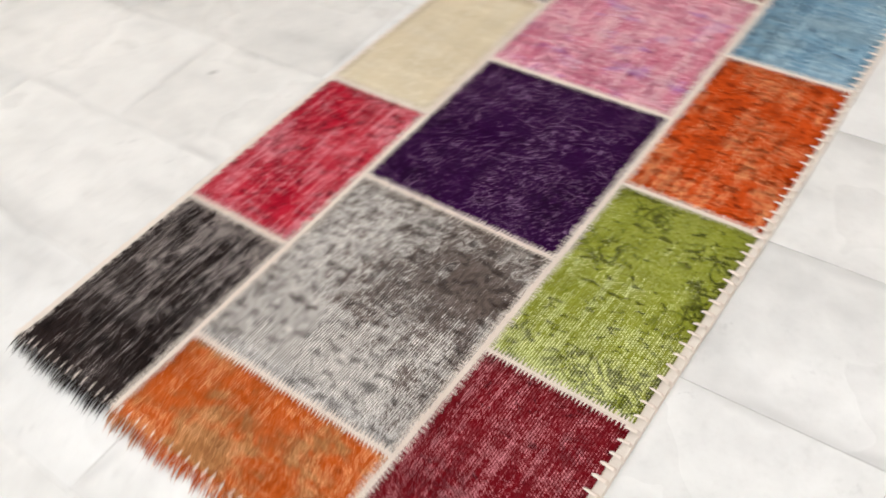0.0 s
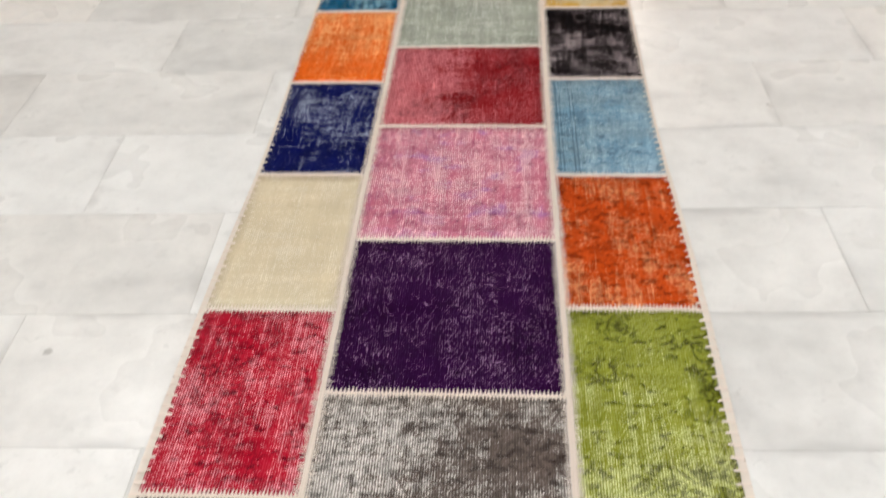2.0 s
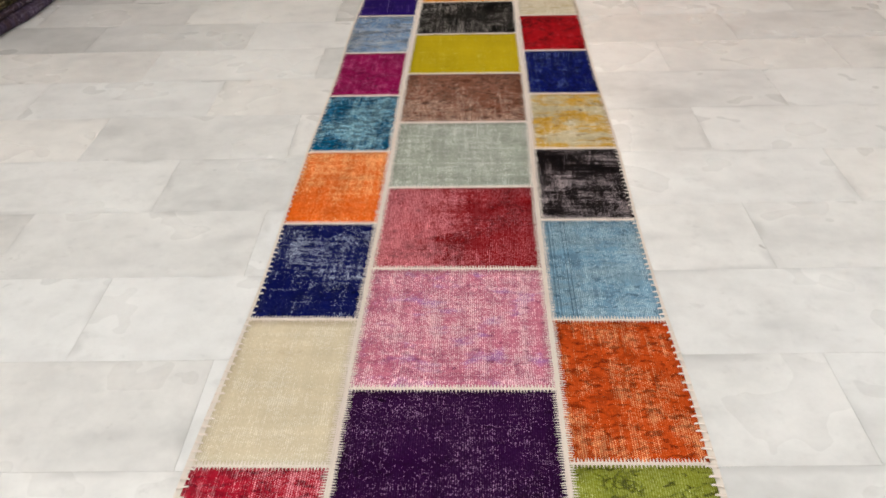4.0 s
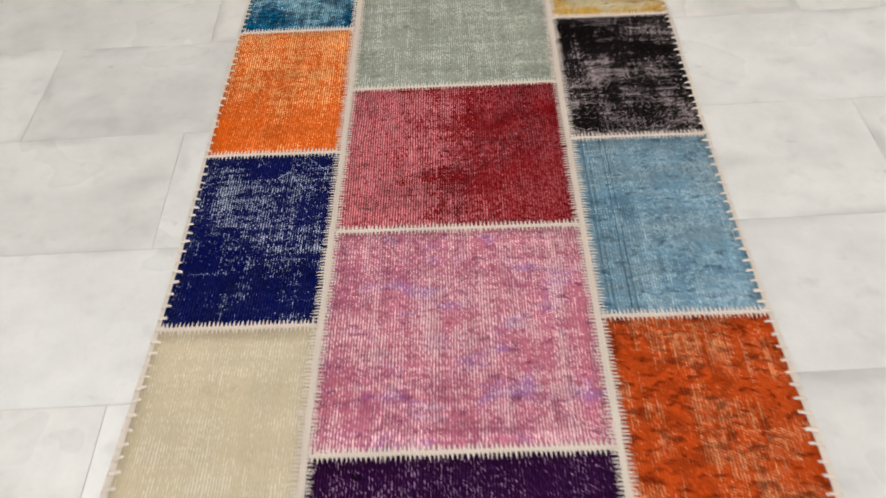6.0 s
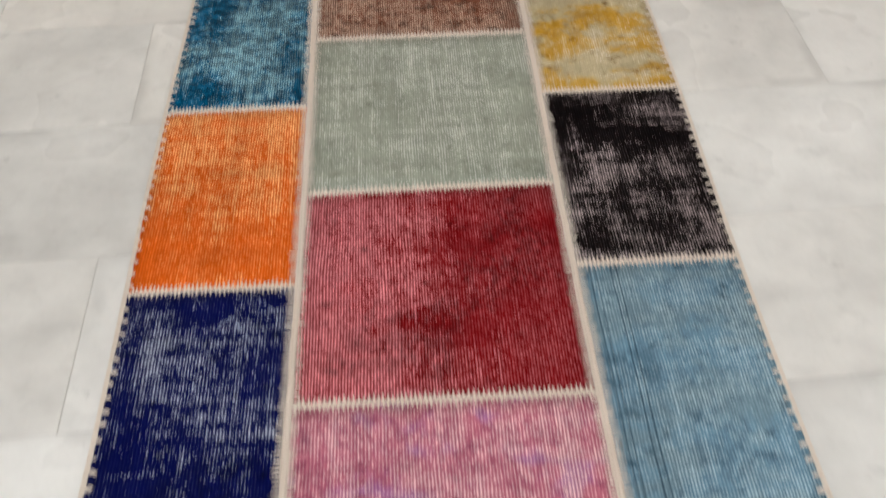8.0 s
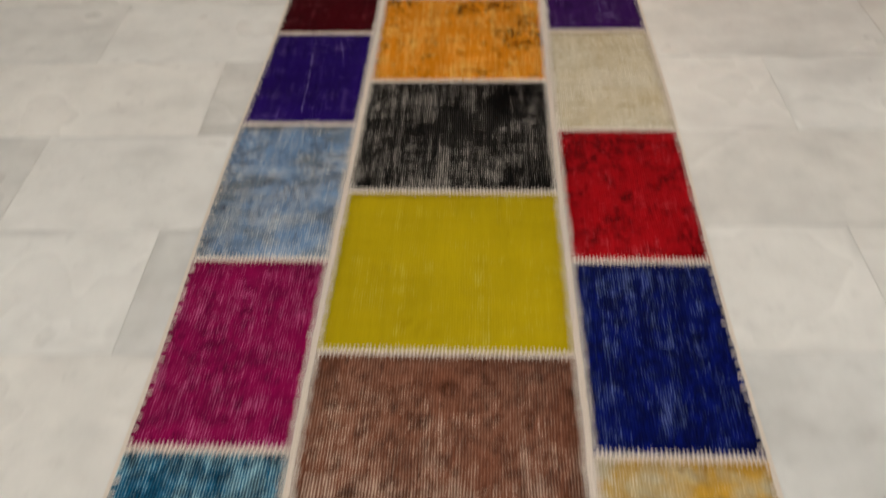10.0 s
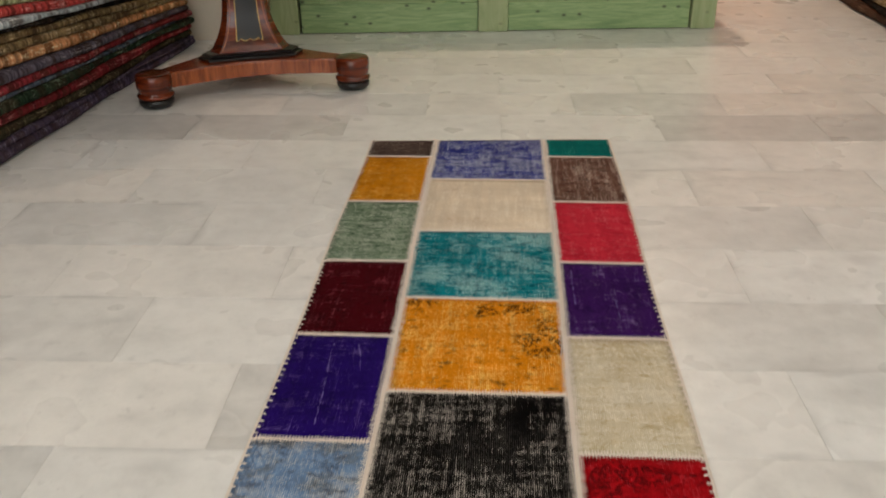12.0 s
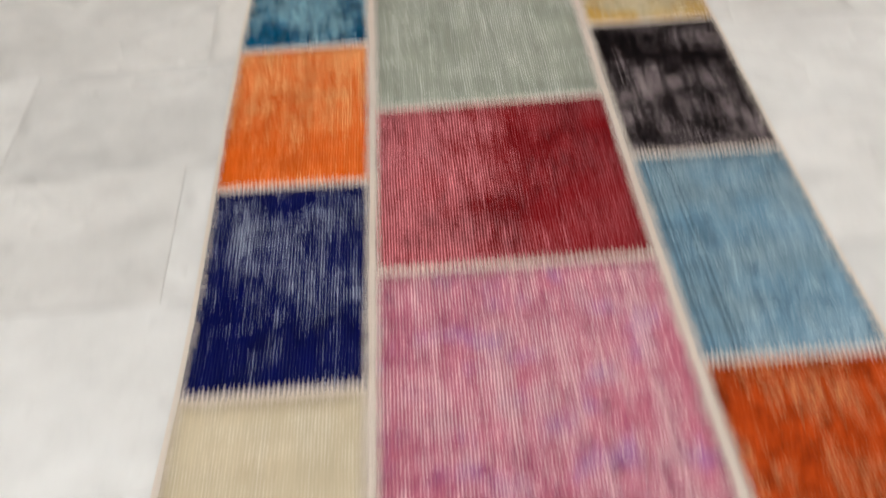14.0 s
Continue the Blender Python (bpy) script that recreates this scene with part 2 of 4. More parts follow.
def wood_material(name, light, deep, roughness=0.25, stretch=(3, 40, 40), knots=0.0):
    m = Nodes(name, roughness)
    co = m.place()
    grain = m.noise(m.vec("MULTIPLY", co, stretch), 1, 6, 0.6, 1.2)
    fine = m.noise(m.vec("MULTIPLY", co, tuple(6 * s for s in stretch)), 1, 3, 0.6)
    k = m.math("MULTIPLY_ADD", fine, 0.15, m.math("MULTIPLY", grain, 0.85))
    col = m.mix(m.ramp(k, 0.28, 0.75), srgb(*deep), srgb(*light))
    if knots:
        n = m.node("ShaderNodeTexVoronoi")
        flat = m.node("ShaderNodeSeparateXYZ")
        m.put(flat.inputs[0], co)
        pair = m.node("ShaderNodeCombineXYZ")
        m.put(pair.inputs[0], m.math("MULTIPLY", flat.outputs[0], 6.0))
        m.put(pair.inputs[1], m.math("MULTIPLY", flat.outputs[2], 9.0))
        n.voronoi_dimensions = "2D"
        m.put(n.inputs["Vector"], pair.outputs[0])
        n.inputs["Scale"].default_value = 1.0
        col = m.mix(m.math("MULTIPLY", m.math("SUBTRACT", 1.0, m.ramp(n.outputs["Distance"], 0.03, 0.09)), knots), col, srgb(48, 50, 34))
    m.bump(k, 0.15, 0.001)
    if knots == 0:
        m.bsdf.inputs["Coat Weight"].default_value = 0.05
    return m.colour(col)


def glow_material(name, colour, strength):
    m = Nodes(name, 0.5)
    m.bsdf.inputs["Emission Color"].default_value = colour
    m.bsdf.inputs["Emission Strength"].default_value = strength
    return m.colour((0.8, 0.8, 0.8, 1))


TILE_W, TILE_D, GRID_X, GRID_Y, GRID_TURN = 0.5455, 0.2668, -0.752, 2.338, 0.021
MARBLE, MARBLE_FAR = marble_material("marble"), marble_material("marble_far", True)
GROUT = plain_material("grout", (194, 191, 184), 0.8, 0.1, 12)
# Peach chosen for an unseen wall, to bounce a warm glow onto the floor.
PEACH_BOUNCE = plain_material("peach_plaster", (222, 160, 128), 0.85, 0.05, 2.5)
PLASTER = plain_material("plaster", (226, 214, 194), 0.85, 0.05, 2.5)
CEILING = plain_material("ceiling_paint", (232, 229, 222), 0.9, 0.03, 3)
BACKING = cotton_material("backing_cloth", (236, 227, 216), (214, 203, 191))
THREAD = cotton_material("cotton_thread", (240, 228, 216), (214, 199, 186))
POLISHED = wood_material("polished_mahogany", (126, 50, 20), (56, 18, 7), 0.12, (5, 5, 40))
MAHOGANY = wood_material("mahogany", (146, 63, 25), (70, 23, 8), 0.2, (4, 30, 30))
CROSSBAND = wood_material("crossbanded_veneer", (176, 94, 48), (104, 46, 20), 0.25, (40, 40, 5))
EBONY = plain_material("ebonised_wood", (22, 18, 17), 0.34, 0.25, 8)
GILT = plain_material("gilt_line", (214, 168, 92), 0.35, 0.15, 20, 0.6)
GREEN_PINE = wood_material("green_washed_pine", (166, 188, 134), (118, 148, 98), 0.5, (5, 30, 42), 0.75)
GREEN_POST = wood_material("green_post_pine", (172, 182, 138), (142, 158, 112), 0.5, (30, 30, 4), 0.3)
# Near-black colour that paints in the shade of the cupboard's door gaps.
GAP_DARK = plain_material("shadow_gap", (24, 26, 18), 0.8)
GLOW = glow_material("diffuser", (1.0, 0.96, 0.9, 1), 3.0)
WARM_GLOW = glow_material("warm_bulb", (1.0, 0.66, 0.4, 1), 4.0)
# Glowing panes of the added front window.
GLASS_GLOW = glow_material("daylight_pane", (0.93, 0.97, 1.0, 1), 1.6)
METAL = plain_material("white_metal", (215, 215, 212), 0.4, 0.05)
CARD = plain_material("white_card", (214, 211, 206), 0.7, 0.08, 20)


# ---- mesh helpers ----
def mesh_of(name, verts, faces, smooth=False):
    me = bpy.data.meshes.new(name)
    me.from_pydata([tuple(v) for v in verts], [], faces)
    me.update()
    if smooth:
        me.polygons.foreach_set("use_smooth", [True] * len(me.polygons))
    return me


def attach(name, me, material, parent=None, label="", m=None):
    ob = new(name, me)
    if material and not me.materials:
        me.materials.append(material)
    if m is not None:
        ob.matrix_basis = m
    if parent is not None:
        ob.parent = parent
    return tagged(ob, label)


def part(name, bm, material, parent=None, label="", m=None, smooth=False):
    me = bpy.data.meshes.new(name)
    bm.to_mesh(me)
    bm.free()
    if smooth:
        me.polygons.foreach_set("use_smooth", [True] * len(me.polygons))
    return attach(name, me, material, parent, label, m)


def box(w, d, h, bevel=0.0, centre=(0, 0, 0), segments=2):
    """A box of that size; its centre at the foot of centre."""
    bm = bmesh.new()
    bmesh.ops.create_cube(bm, size=1)
    for v in bm.verts:
        v.co = Vector((v.co.x * w + centre[0], v.co.y * d + centre[1], (v.co.z + 0.5) * h + centre[2]))
    if bevel:
        bmesh.ops.bevel(bm, geom=bm.edges[:], offset=bevel, segments=segments, affect="EDGES", profile=0.5)
    return bm


def lathe(profile, steps=40):
    """A turned body from (radius, height) pairs."""
    verts, faces = [], []
    for r, z in profile:
        for i in range(steps):
            a = 2 * math.pi * i / steps
            verts.append((r * math.cos(a), r * math.sin(a), z))
    for j in range(len(profile) - 1):
        for i in range(steps):
            k = (i + 1) % steps
            faces.append((j * steps + i, j * steps + k, (j + 1) * steps + k, (j + 1) * steps + i))
    faces.append(tuple(reversed(range(steps))))
    faces.append(tuple(range((len(profile) - 1) * steps, len(profile) * steps)))
    return verts, faces


def thing(name, label, category, x=0, y=0, z=0, turn=0, group=""):
    ob = new(name)
    ob.matrix_basis = pose(x, y, z, 0, 0, turn)
    return tagged(ob, label, category, group)


# ---- the room ----
def wall(name, x0, y0, x1, y1, z0=0.0, z1=ROOM_H, material=PLASTER, tone="cream"):
    bm = box(x1 - x0, y1 - y0, z1 - z0, 0, ((x0 + x1) / 2, (y0 + y1) / 2, z0))
    ob = part(name, bm, material)
    return tagged(ob, f"plain {tone} plastered wall of the shop", "wall", "", "structure")


T = 0.2
wall("wall_west", ROOM_W - T, ROOM_S - T, ROOM_W, ROOM_N + T)
wall("wall_east", ROOM_E, ROOM_S - T, ROOM_E + T, ROOM_N + T)
# Unseen closing wall, coloured peach as a warm reflector for the far floor.
wall("wall_north", ROOM_W, ROOM_N, ROOM_E, ROOM_N + T, material=PEACH_BOUNCE, tone="unseen warm peach")
wall("wall_return", ROOM_W, 5.08, -1.2, 5.28)
wall("wall_return_side", -1.4, 5.28, -1.2, ROOM_N)
# the unseen shop front: a wall with one wide window, added for daylight
wall("wall_south", ROOM_W, ROOM_S - T, -2.4, ROOM_S)
wall("wall_south_east", 3.0, ROOM_S - T, ROOM_E, ROOM_S)
wall("wall_south_sill", -2.4, ROOM_S - T, 3.0, ROOM_S, 0, 0.3)
wall("wall_south_lintel", -2.4, ROOM_S - T, 3.0, ROOM_S, 2.4, ROOM_H)
front = tagged(new("window_1"), "unseen wide shop window with a white metal frame, added for daylight", "window", "", "structure")
front.matrix_basis = pose(0.3, ROOM_S - 0.1, 0.3)
for x in (-2.68, -0.9, 0.9, 2.68):
    part("window_frame", box(0.05, 0.06, 2.1, 0.004, (x, 0, 0)), METAL, front)
for x in (-1.79, 0, 1.79):
    part("pane", box(1.73, 0.01, 2.08, 0, (x, -0.02, 0.01)), GLASS_GLOW, front)
ceiling = part("ceiling", box(ROOM_E - ROOM_W + 2 * T, ROOM_N - ROOM_S + 2 * T, 0.2, 0,
                              ((ROOM_E + ROOM_W) / 2, (ROOM_N + ROOM_S) / 2, ROOM_H)), CEILING)
tagged(ceiling, "flat white painted ceiling", "ceiling", "", "structure")


# Unseen panel housing, added where the assumed ceiling lamps hang.
def ceiling_light():
    ob = thing("ceiling_light", "unseen square white ceiling light panel with a glowing diffuser, added to light the room", "lamp", group="ceiling light panels")
    part("diffuser", box(0.58, 0.58, 0.008, 0, (0, 0, -0.028)), GLOW, ob)
    for sx, sy, w, d in ((-0.3, 0, 0.02, 0.62), (0.3, 0, 0.02, 0.62), (0, -0.3, 0.58, 0.02), (0, 0.3, 0.58, 0.02)):
        part("frame", box(w, d, 0.035, 0.003, (sx, sy, -0.035)), METAL, ob)
    return ob


lamp = ceiling_light()
lamp.matrix_basis = pose(*PANELS[0], ROOM_H)
for x, y in PANELS[1:]:
    copy_thing(lamp, pose(x, y, ROOM_H))

spot = thing("ceiling_spot", "small round white ceiling spot with a warm bulb", "lamp", *BULB, ROOM_H)
attach("housing", mesh_of("housing", *lathe([(0.055, -0.06), (0.085, -0.062), (0.09, -0.055), (0.09, -0.002), (0.07, 0.0)]), True), METAL, spot)
attach("bulb", mesh_of("bulb", *lathe([(0.02, -0.068), (0.05, -0.066), (0.054, -0.06), (0.03, -0.058)]), True), WARM_GLOW, spot, "glowing warm bulb")


# ---- the patchwork runner ----
LEFT_ROWS = (-0.404, -0.053, 0.319, 0.669, 1.024, 1.383, 1.732, 2.101, 2.448, 2.788, 3.151, 3.506)
MID_ROWS = (-0.594, -0.224, 0.126, 0.489, 0.833, 1.195, 1.546, 1.902, 2.254, 2.612, 2.966, 3.321)
RIGHT_ROWS = (-0.403, -0.042, 0.318, 0.680, 1.032, 1.383, 1.734, 2.086, 2.459, 2.797, 3.164, 3.517)
SEAM_X = 0.179
BASE_TOP, PILE_TOP = 0.0062, 0.0092


def near_end(x):
    return -0.745 + 0.004 * math.sin(9 * x)


def far_end(x):
    return 3.668 + 0.045 * x


def outer(y, side):
    """The runner's long edges, a little wider towards the near end."""
    flare = max(0.0, min(1.0, (0.35 - y) / 0.9))
    wide = max(0.0, min(1.0, (0.45 - y) / 0.4))
    return side * (0.4 + 0.014 * flare + 0.0035 * wide) + 0.0025 * math.sin(6.1 * y + side)


def seam(y, side):
    return side * (SEAM_X + 0.006 * max(0.0, (-0.1 - y))) + 0.002 * math.sin(4.3 * y + 2 * side)


runner = thing("patchwork_runner", "long patchwork runner of worn overdyed wool patches on a marble floor", "rug")

# the cotton backing that shows between the patches and as a narrow edge
verts, faces, N = [], [], 90
for i in range(N + 1):
    f = i / N
    ym = near_end(0) + f * (far_end(0) - near_end(0))
    for side in (-1, 1):
        x = outer(ym, side)
        y = near_end(x) + f * (far_end(x) - near_end(x))
        verts += [(x, y, 0.0006), (x - side * 0.001, y, BASE_TOP)]
    if i:
        a, b = 4 * (i - 1), 4 * i
        faces += [(a + 1, a + 3, b + 3, b + 1), (a, a + 1, b + 1, b), (a + 3, a + 2, b + 2, b + 3), (a + 2, a, b, b + 2)]
faces += [(0, 2, 3, 1), (4 * N, 4 * N + 1, 4 * N + 3, 4 * N + 2)]
attach("backing", mesh_of("backing", verts, faces), BACKING, runner, "cream cotton backing cloth")


def patch(x0, x1, y0, y1, material, label):
    """One wool patch: x0, x1 are edge lines x(y), y0, y1 are end lines y(x)."""
    nx, ny, seed = 10, 14, random.random() * 50
    xm, ym = (x0(0.5 * (y0(0) + y1(0))) + x1(0.5 * (y0(0) + y1(0)))) / 2, 0.5 * (y0(0) + y1(0))
    verts, faces = [], []
    for j in range(ny + 1):
        for i in range(nx + 1):
            u, v = i / nx, j / ny
            y = y0(xm) + v * (y1(xm) - y0(xm))
            x = x0(y) + u * (x1(y) - x0(y))
            y = y0(x) + v * (y1(x) - y0(x))
            wob = noise.noise(Vector((x * 9, y * 9, seed)))
            z = PILE_TOP + 0.0006 * wob
            if i in (0, nx) or j in (0, ny):
                z -= 0.0006
                x += 0.0016 * noise.noise(Vector((x * 60, y * 60, seed)))
                y += 0.0016 * noise.noise(Vector((x * 60, y * 60, seed + 9)))
            verts.append((x - xm, y - ym, z))
    w = nx + 1
    for j in range(ny):
        for i in range(nx):
            faces.append((j * w + i, j * w + i + 1, (j + 1) * w + i + 1, (j + 1) * w + i))
    ring = [i for i in range(w)] + [j * w + nx for j in range(1, ny + 1)] + [ny * w + i for i in range(nx - 1, -1, -1)] + [j * w for j in range(ny - 1, 0, -1)]
    base = len(verts)
    verts += [(verts[k][0], verts[k][1], BASE_TOP - 0.0005) for k in ring]
    for k in range(len(ring)):
        n = (k + 1) % len(ring)
        faces.append((ring[k], base + k, base + n, ring[n]))
    return attach("patch", mesh_of("patch", verts, faces, True), material, runner, label, pose(xm, ym, 0))


def stitches(a, b, teeth, pitch, reach, half, sides=(1, -1), width=0.0030, z=PILE_TOP, tape=True):
    """A sewn seam from a to b: a raised tape and thread teeth reaching over both edges."""
    a, b = Vector(a), Vector(b)
    along = (b - a).normalized()
    out = Vector((-along.y, along.x))
    length = (b - a).length
    verts, faces = [], []
    if tape:
        n = max(2, int(length / 0.03))
        for i in range(n + 1):
            p = a + along * (length * i / n) + out * (0.0012 * noise.noise(Vector((a.x * 30 + i, a.y * 30, 1))))
            for s, h in ((-half, BASE_TOP + 0.0004), (-half * 0.55, z - 0.0004), (0, z - 0.0013), (half * 0.55, z - 0.0004), (half, BASE_TOP + 0.0004)):
                verts.append((p.x + out.x * s, p.y + out.y * s, h))
            if i:
                for k in range(4):
                    q = 5 * (i - 1) + k
                    faces.append((q, q + 5, q + 6, q + 1))
    if teeth:
        for side in sides:
            s = random.random() * pitch
            while s < length:
                r = half * 0.4 + reach * random.uniform(0.7, 1.15)
                slant = random.uniform(-0.12, 0.12) * reach
                w = width * random.uniform(0.8, 1.2)
                root = a + along * s + out * (side * half * 0.2)
                tip = a + along * (s + slant) + out * (side * (half * 0.6 + r))
                q = len(verts)
                mid = root.lerp(tip, 0.5)
                verts += [(root.x - along.x * w / 2, root.y - along.y * w / 2, z + 0.0001), (root.x + along.x * w / 2, root.y + along.y * w / 2, z + 0.0001),
                          (mid.x + along.x * w * 0.4, mid.y + along.y * w * 0.4, z + 0.0003), (tip.x, tip.y, z - 0.0004), (mid.x - along.x * w * 0.4, mid.y - along.y * w * 0.4, z + 0.0003),
                          (mid.x, mid.y, z + 0.0013)]
                faces += [(q, q + 1, q + 5), (q + 1, q + 2, q + 5), (q + 2, q + 3, q + 5), (q + 3, q + 4, q + 5), (q + 4, q, q + 5)]
                s += pitch * random.uniform(0.85, 1.15)
    return attach("seam", mesh_of("seam", verts, faces), THREAD, runner, "cream zigzag stitched seam tape")


# dye, bare thread, old pattern; then wear, rib, motif and further traits
LEFT_WOOL = [
    ("charcoal grey", (54, 43, 41), (196, 184, 178), (20, 13, 14), dict(patchy=0.2, wear=0.41, fray=0.2, rib=0.16, motif=0.75, across=0.3, lean=(0, 0.35))),
    ("raspberry red", (190, 36, 66), (240, 168, 178), (98, 20, 42), dict(wear=0.46, rib=0.3, motif=0.62, across=0.3)),
    ("plain cream", (221, 209, 184), (232, 223, 204), (206, 190, 162), dict(wear=0.4, rib=0.03, motif=0.15, grain=0.35)),
    ("navy blue", (8, 24, 98), (206, 216, 236), (4, 8, 40), dict(patchy=0.2, fray=0.2, streaks=0.5, wear=0.21, motif=0.4, across=0.6, rib=0.06, areas=((0.0, -0.03, 0.12, 0.06, 0.04), (0.05, 0.12, 0.05, 0.05, 0.05), (-0.06, 0.09, 0.05, 0.06, 0.04)))),
    ("bright orange", (230, 118, 26), (244, 190, 128), (198, 86, 12), dict(wear=0.48, rib=0.45, motif=0.2, lean=(0, 0.3), areas=((0.0, -0.12, 0.12, 0.035, -0.08),))),
    ("petrol blue", (18, 122, 160), (176, 218, 228), (4, 36, 62), dict(wear=0.5, rib=0.45, motif=0.95, patchy=0.3, across=0.35, areas=((0.0, -0.02, 0.05, 0.12, 0.06), (0.06, 0.1, 0.04, 0.05, 0.05), (-0.07, 0.06, 0.03, 0.1, -0.05)))),
    ("magenta", (156, 20, 96), (206, 110, 158), (92, 6, 56), dict(wear=0.34, rib=0.12, motif=0.55, across=0.4, fray=0.25, streaks=0.4)),
    ("faded grey blue", (132, 146, 162), (192, 192, 190), (74, 78, 90), dict(wear=0.5, rib=0.3, motif=0.55, tint=(112, 144, 184), strokes=0.8)),
    ("indigo violet", (54, 28, 116), (120, 98, 168), (34, 16, 84), dict(wear=0.25, rib=0.05, motif=0.4)),
    ("dark maroon", (86, 12, 28), (146, 70, 80), (50, 4, 16), dict(wear=0.27, rib=0.05, motif=0.4)),
    ("sage green", (138, 154, 134), (184, 192, 176), (60, 92, 68), dict(wear=0.47, motif=0.6, across=0.8)),
    ("mustard gold", (204, 142, 22), (228, 186, 98), (146, 92, 14), dict(wear=0.35, motif=0.45)),
    ("brown grey", (100, 85, 79), (142, 128, 120), (64, 50, 46), dict(wear=0.3, motif=0.5)),
]
MID_WOOL = [
    ("burnt orange", (198, 104, 34), (228, 166, 116), (160, 78, 20), dict(wear=0.4, rib=0.45, motif=0.35, tint=(150, 105, 62))),
    ("worn silver grey", (124, 113, 107), (216, 211, 205), (64, 54, 51), dict(wear=0.72, rib=0.42, motif=0.66, lean=(-0.1, -0.2), across=0.5, patchy=0.2, fray=0.25, streaks=0.5, pale=0.3, areas=((0.08, 0.05, 0.10, 0.12, -0.08), (-0.03, -0.13, 0.14, 0.06, 0.06)))),
    ("dark aubergine", (62, 14, 72), (182, 142, 182), (28, 5, 36), dict(across=0.42, wear=0.22, rib=0.07, motif=0.3, patchy=0.1, fray=0.4, streaks=0.25)),
    ("rose pink", (206, 132, 152), (242, 206, 210), (146, 72, 110), dict(pale=0.22, fray=0.25, streaks=0.5, wear=0.5, rib=0.36, motif=0.48, tint=(168, 112, 166), tint_at=0.52, areas=((0.13, 0.03, 0.012, 0.2, 0.06), (-0.04, 0.0, 0.02, 0.2, 0.04)))),
    ("faded crimson", (146, 14, 28), (222, 138, 146), (62, 5, 12), dict(wear=0.42, rib=0.55, motif=0.35, lean=(-0.9, 0))),
    ("pale grey green", (174, 178, 166), (208, 210, 202), (138, 144, 132), dict(wear=0.45, rib=0.3, motif=0.35)),
    ("cocoa brown", (142, 97, 77), (196, 168, 150), (70, 42, 30), dict(wear=0.38, rib=0.5, motif=0.68, lean=(0, -0.5))),
    ("olive yellow", (198, 178, 30), (212, 196, 84), (176, 154, 18), dict(grain=0.5, wear=0.18, rib=0.03, motif=0.2)),
    ("worn black", (16, 12, 12), (190, 182, 174), (5, 4, 4), dict(patchy=0.12, wear=0.36, rib=0.14, motif=0.5, across=0.5, areas=((0.03, 0.02, 0.07, 0.06, -0.06),))),
    ("amber orange", (222, 150, 26), (240, 206, 118), (56, 32, 12), dict(wear=0.42, rib=0.25, motif=0.4, strokes=1.2)),
    ("turquoise", (40, 142, 152), (164, 202, 202), (8, 92, 106), dict(patchy=0.35, pale=0.3, across=0.6, wear=0.5, rib=0.12, motif=0.6)),
    ("warm ivory", (228, 214, 194), (240, 230, 214), (204, 182, 158), dict(grain=0.5, wear=0.4, rib=0.1, motif=0.15, across=0.4)),
    ("lavender blue", (66, 78, 156), (198, 204, 220), (28, 32, 104), dict(wear=0.58, rib=0.12, motif=0.6, across=0.6)),
]
RIGHT_WOOL = [
    ("wine red", (132, 24, 40), (206, 136, 142), (80, 10, 26), dict(wear=0.38, rib=0.3, motif=0.4, across=0.3)),
    ("lime green", (154, 160, 62), (216, 218, 160), (58, 62, 26), dict(wear=0.36, rib=0.36, motif=0.52, lean=(0, -0.5), across=0.3, strokes=1.0)),
    ("red orange", (204, 94, 34), (234, 172, 118), (120, 44, 14), dict(wear=0.38, rib=0.14, motif=0.68, across=0.25, patchy=0.4)),
    ("sky blue", (134, 166, 186), (178, 202, 214), (76, 106, 124), dict(wear=0.45, rib=0.35, motif=0.5, lean=(0.4, 0), tint=(122, 148, 162), bands=((-0.092, -0.078, 0.007), (-0.066, -0.052, 0.007)))),
    ("black plum", (22, 10, 15), (202, 186, 188), (8, 4, 6), dict(patchy=0.3, fray=0.2, wear=0.33, rib=0.09, motif=0.4, across=0.6)),
    ("straw gold", (206, 194, 164), (228, 218, 196), (128, 92, 18), dict(wear=0.3, rib=0.16, motif=0.42, across=0.6, patchy=0.3, tint=(202, 152, 16), tint_at=0.44)),
    ("royal blue", (16, 36, 122), (120, 140, 196), (8, 12, 44), dict(wear=0.3, rib=0.08, motif=0.72, strokes=0.8, across=0.2, fray=0.2, streaks=0.4)),
    ("scarlet", (178, 24, 38), (206, 76, 84), (60, 8, 16), dict(wear=0.22, rib=0.08, motif=0.58, strokes=0.8)),
    ("stone cream", (214, 203, 180), (234, 227, 211), (188, 170, 132), dict(grain=0.6, wear=0.45, rib=0.04, motif=0.5, across=0.7)),
    ("deep violet", (76, 38, 106), (150, 126, 172), (42, 18, 70), dict(wear=0.22, rib=0.05, motif=0.4)),
    ("coral rose", (206, 66, 84), (226, 116, 126), (168, 36, 60), dict(grain=0.7, wear=0.25, rib=0.06, motif=0.45)),
    ("streaked brown", (128, 98, 86), (192, 172, 160), (62, 32, 25), dict(across=0.1, wear=0.45, rib=0.15, motif=0.6, patchy=0.08)),
    ("sea teal", (24, 124, 120), (70, 158, 152), (14, 98, 94), dict(wear=0.2, rib=0.08, motif=0.3)),
]
GAP_V, GAP_H = 0.0045, 0.0035


def rim(y):
    """The width of bare backing outside the patches, broader at the near end."""
    return 0.0075 + 0.003 * max(0.0, min(1.0, (0.2 - y) / 0.5)) + 0.0035 * max(0.0, min(1.0, (0.45 - y) / 0.4))


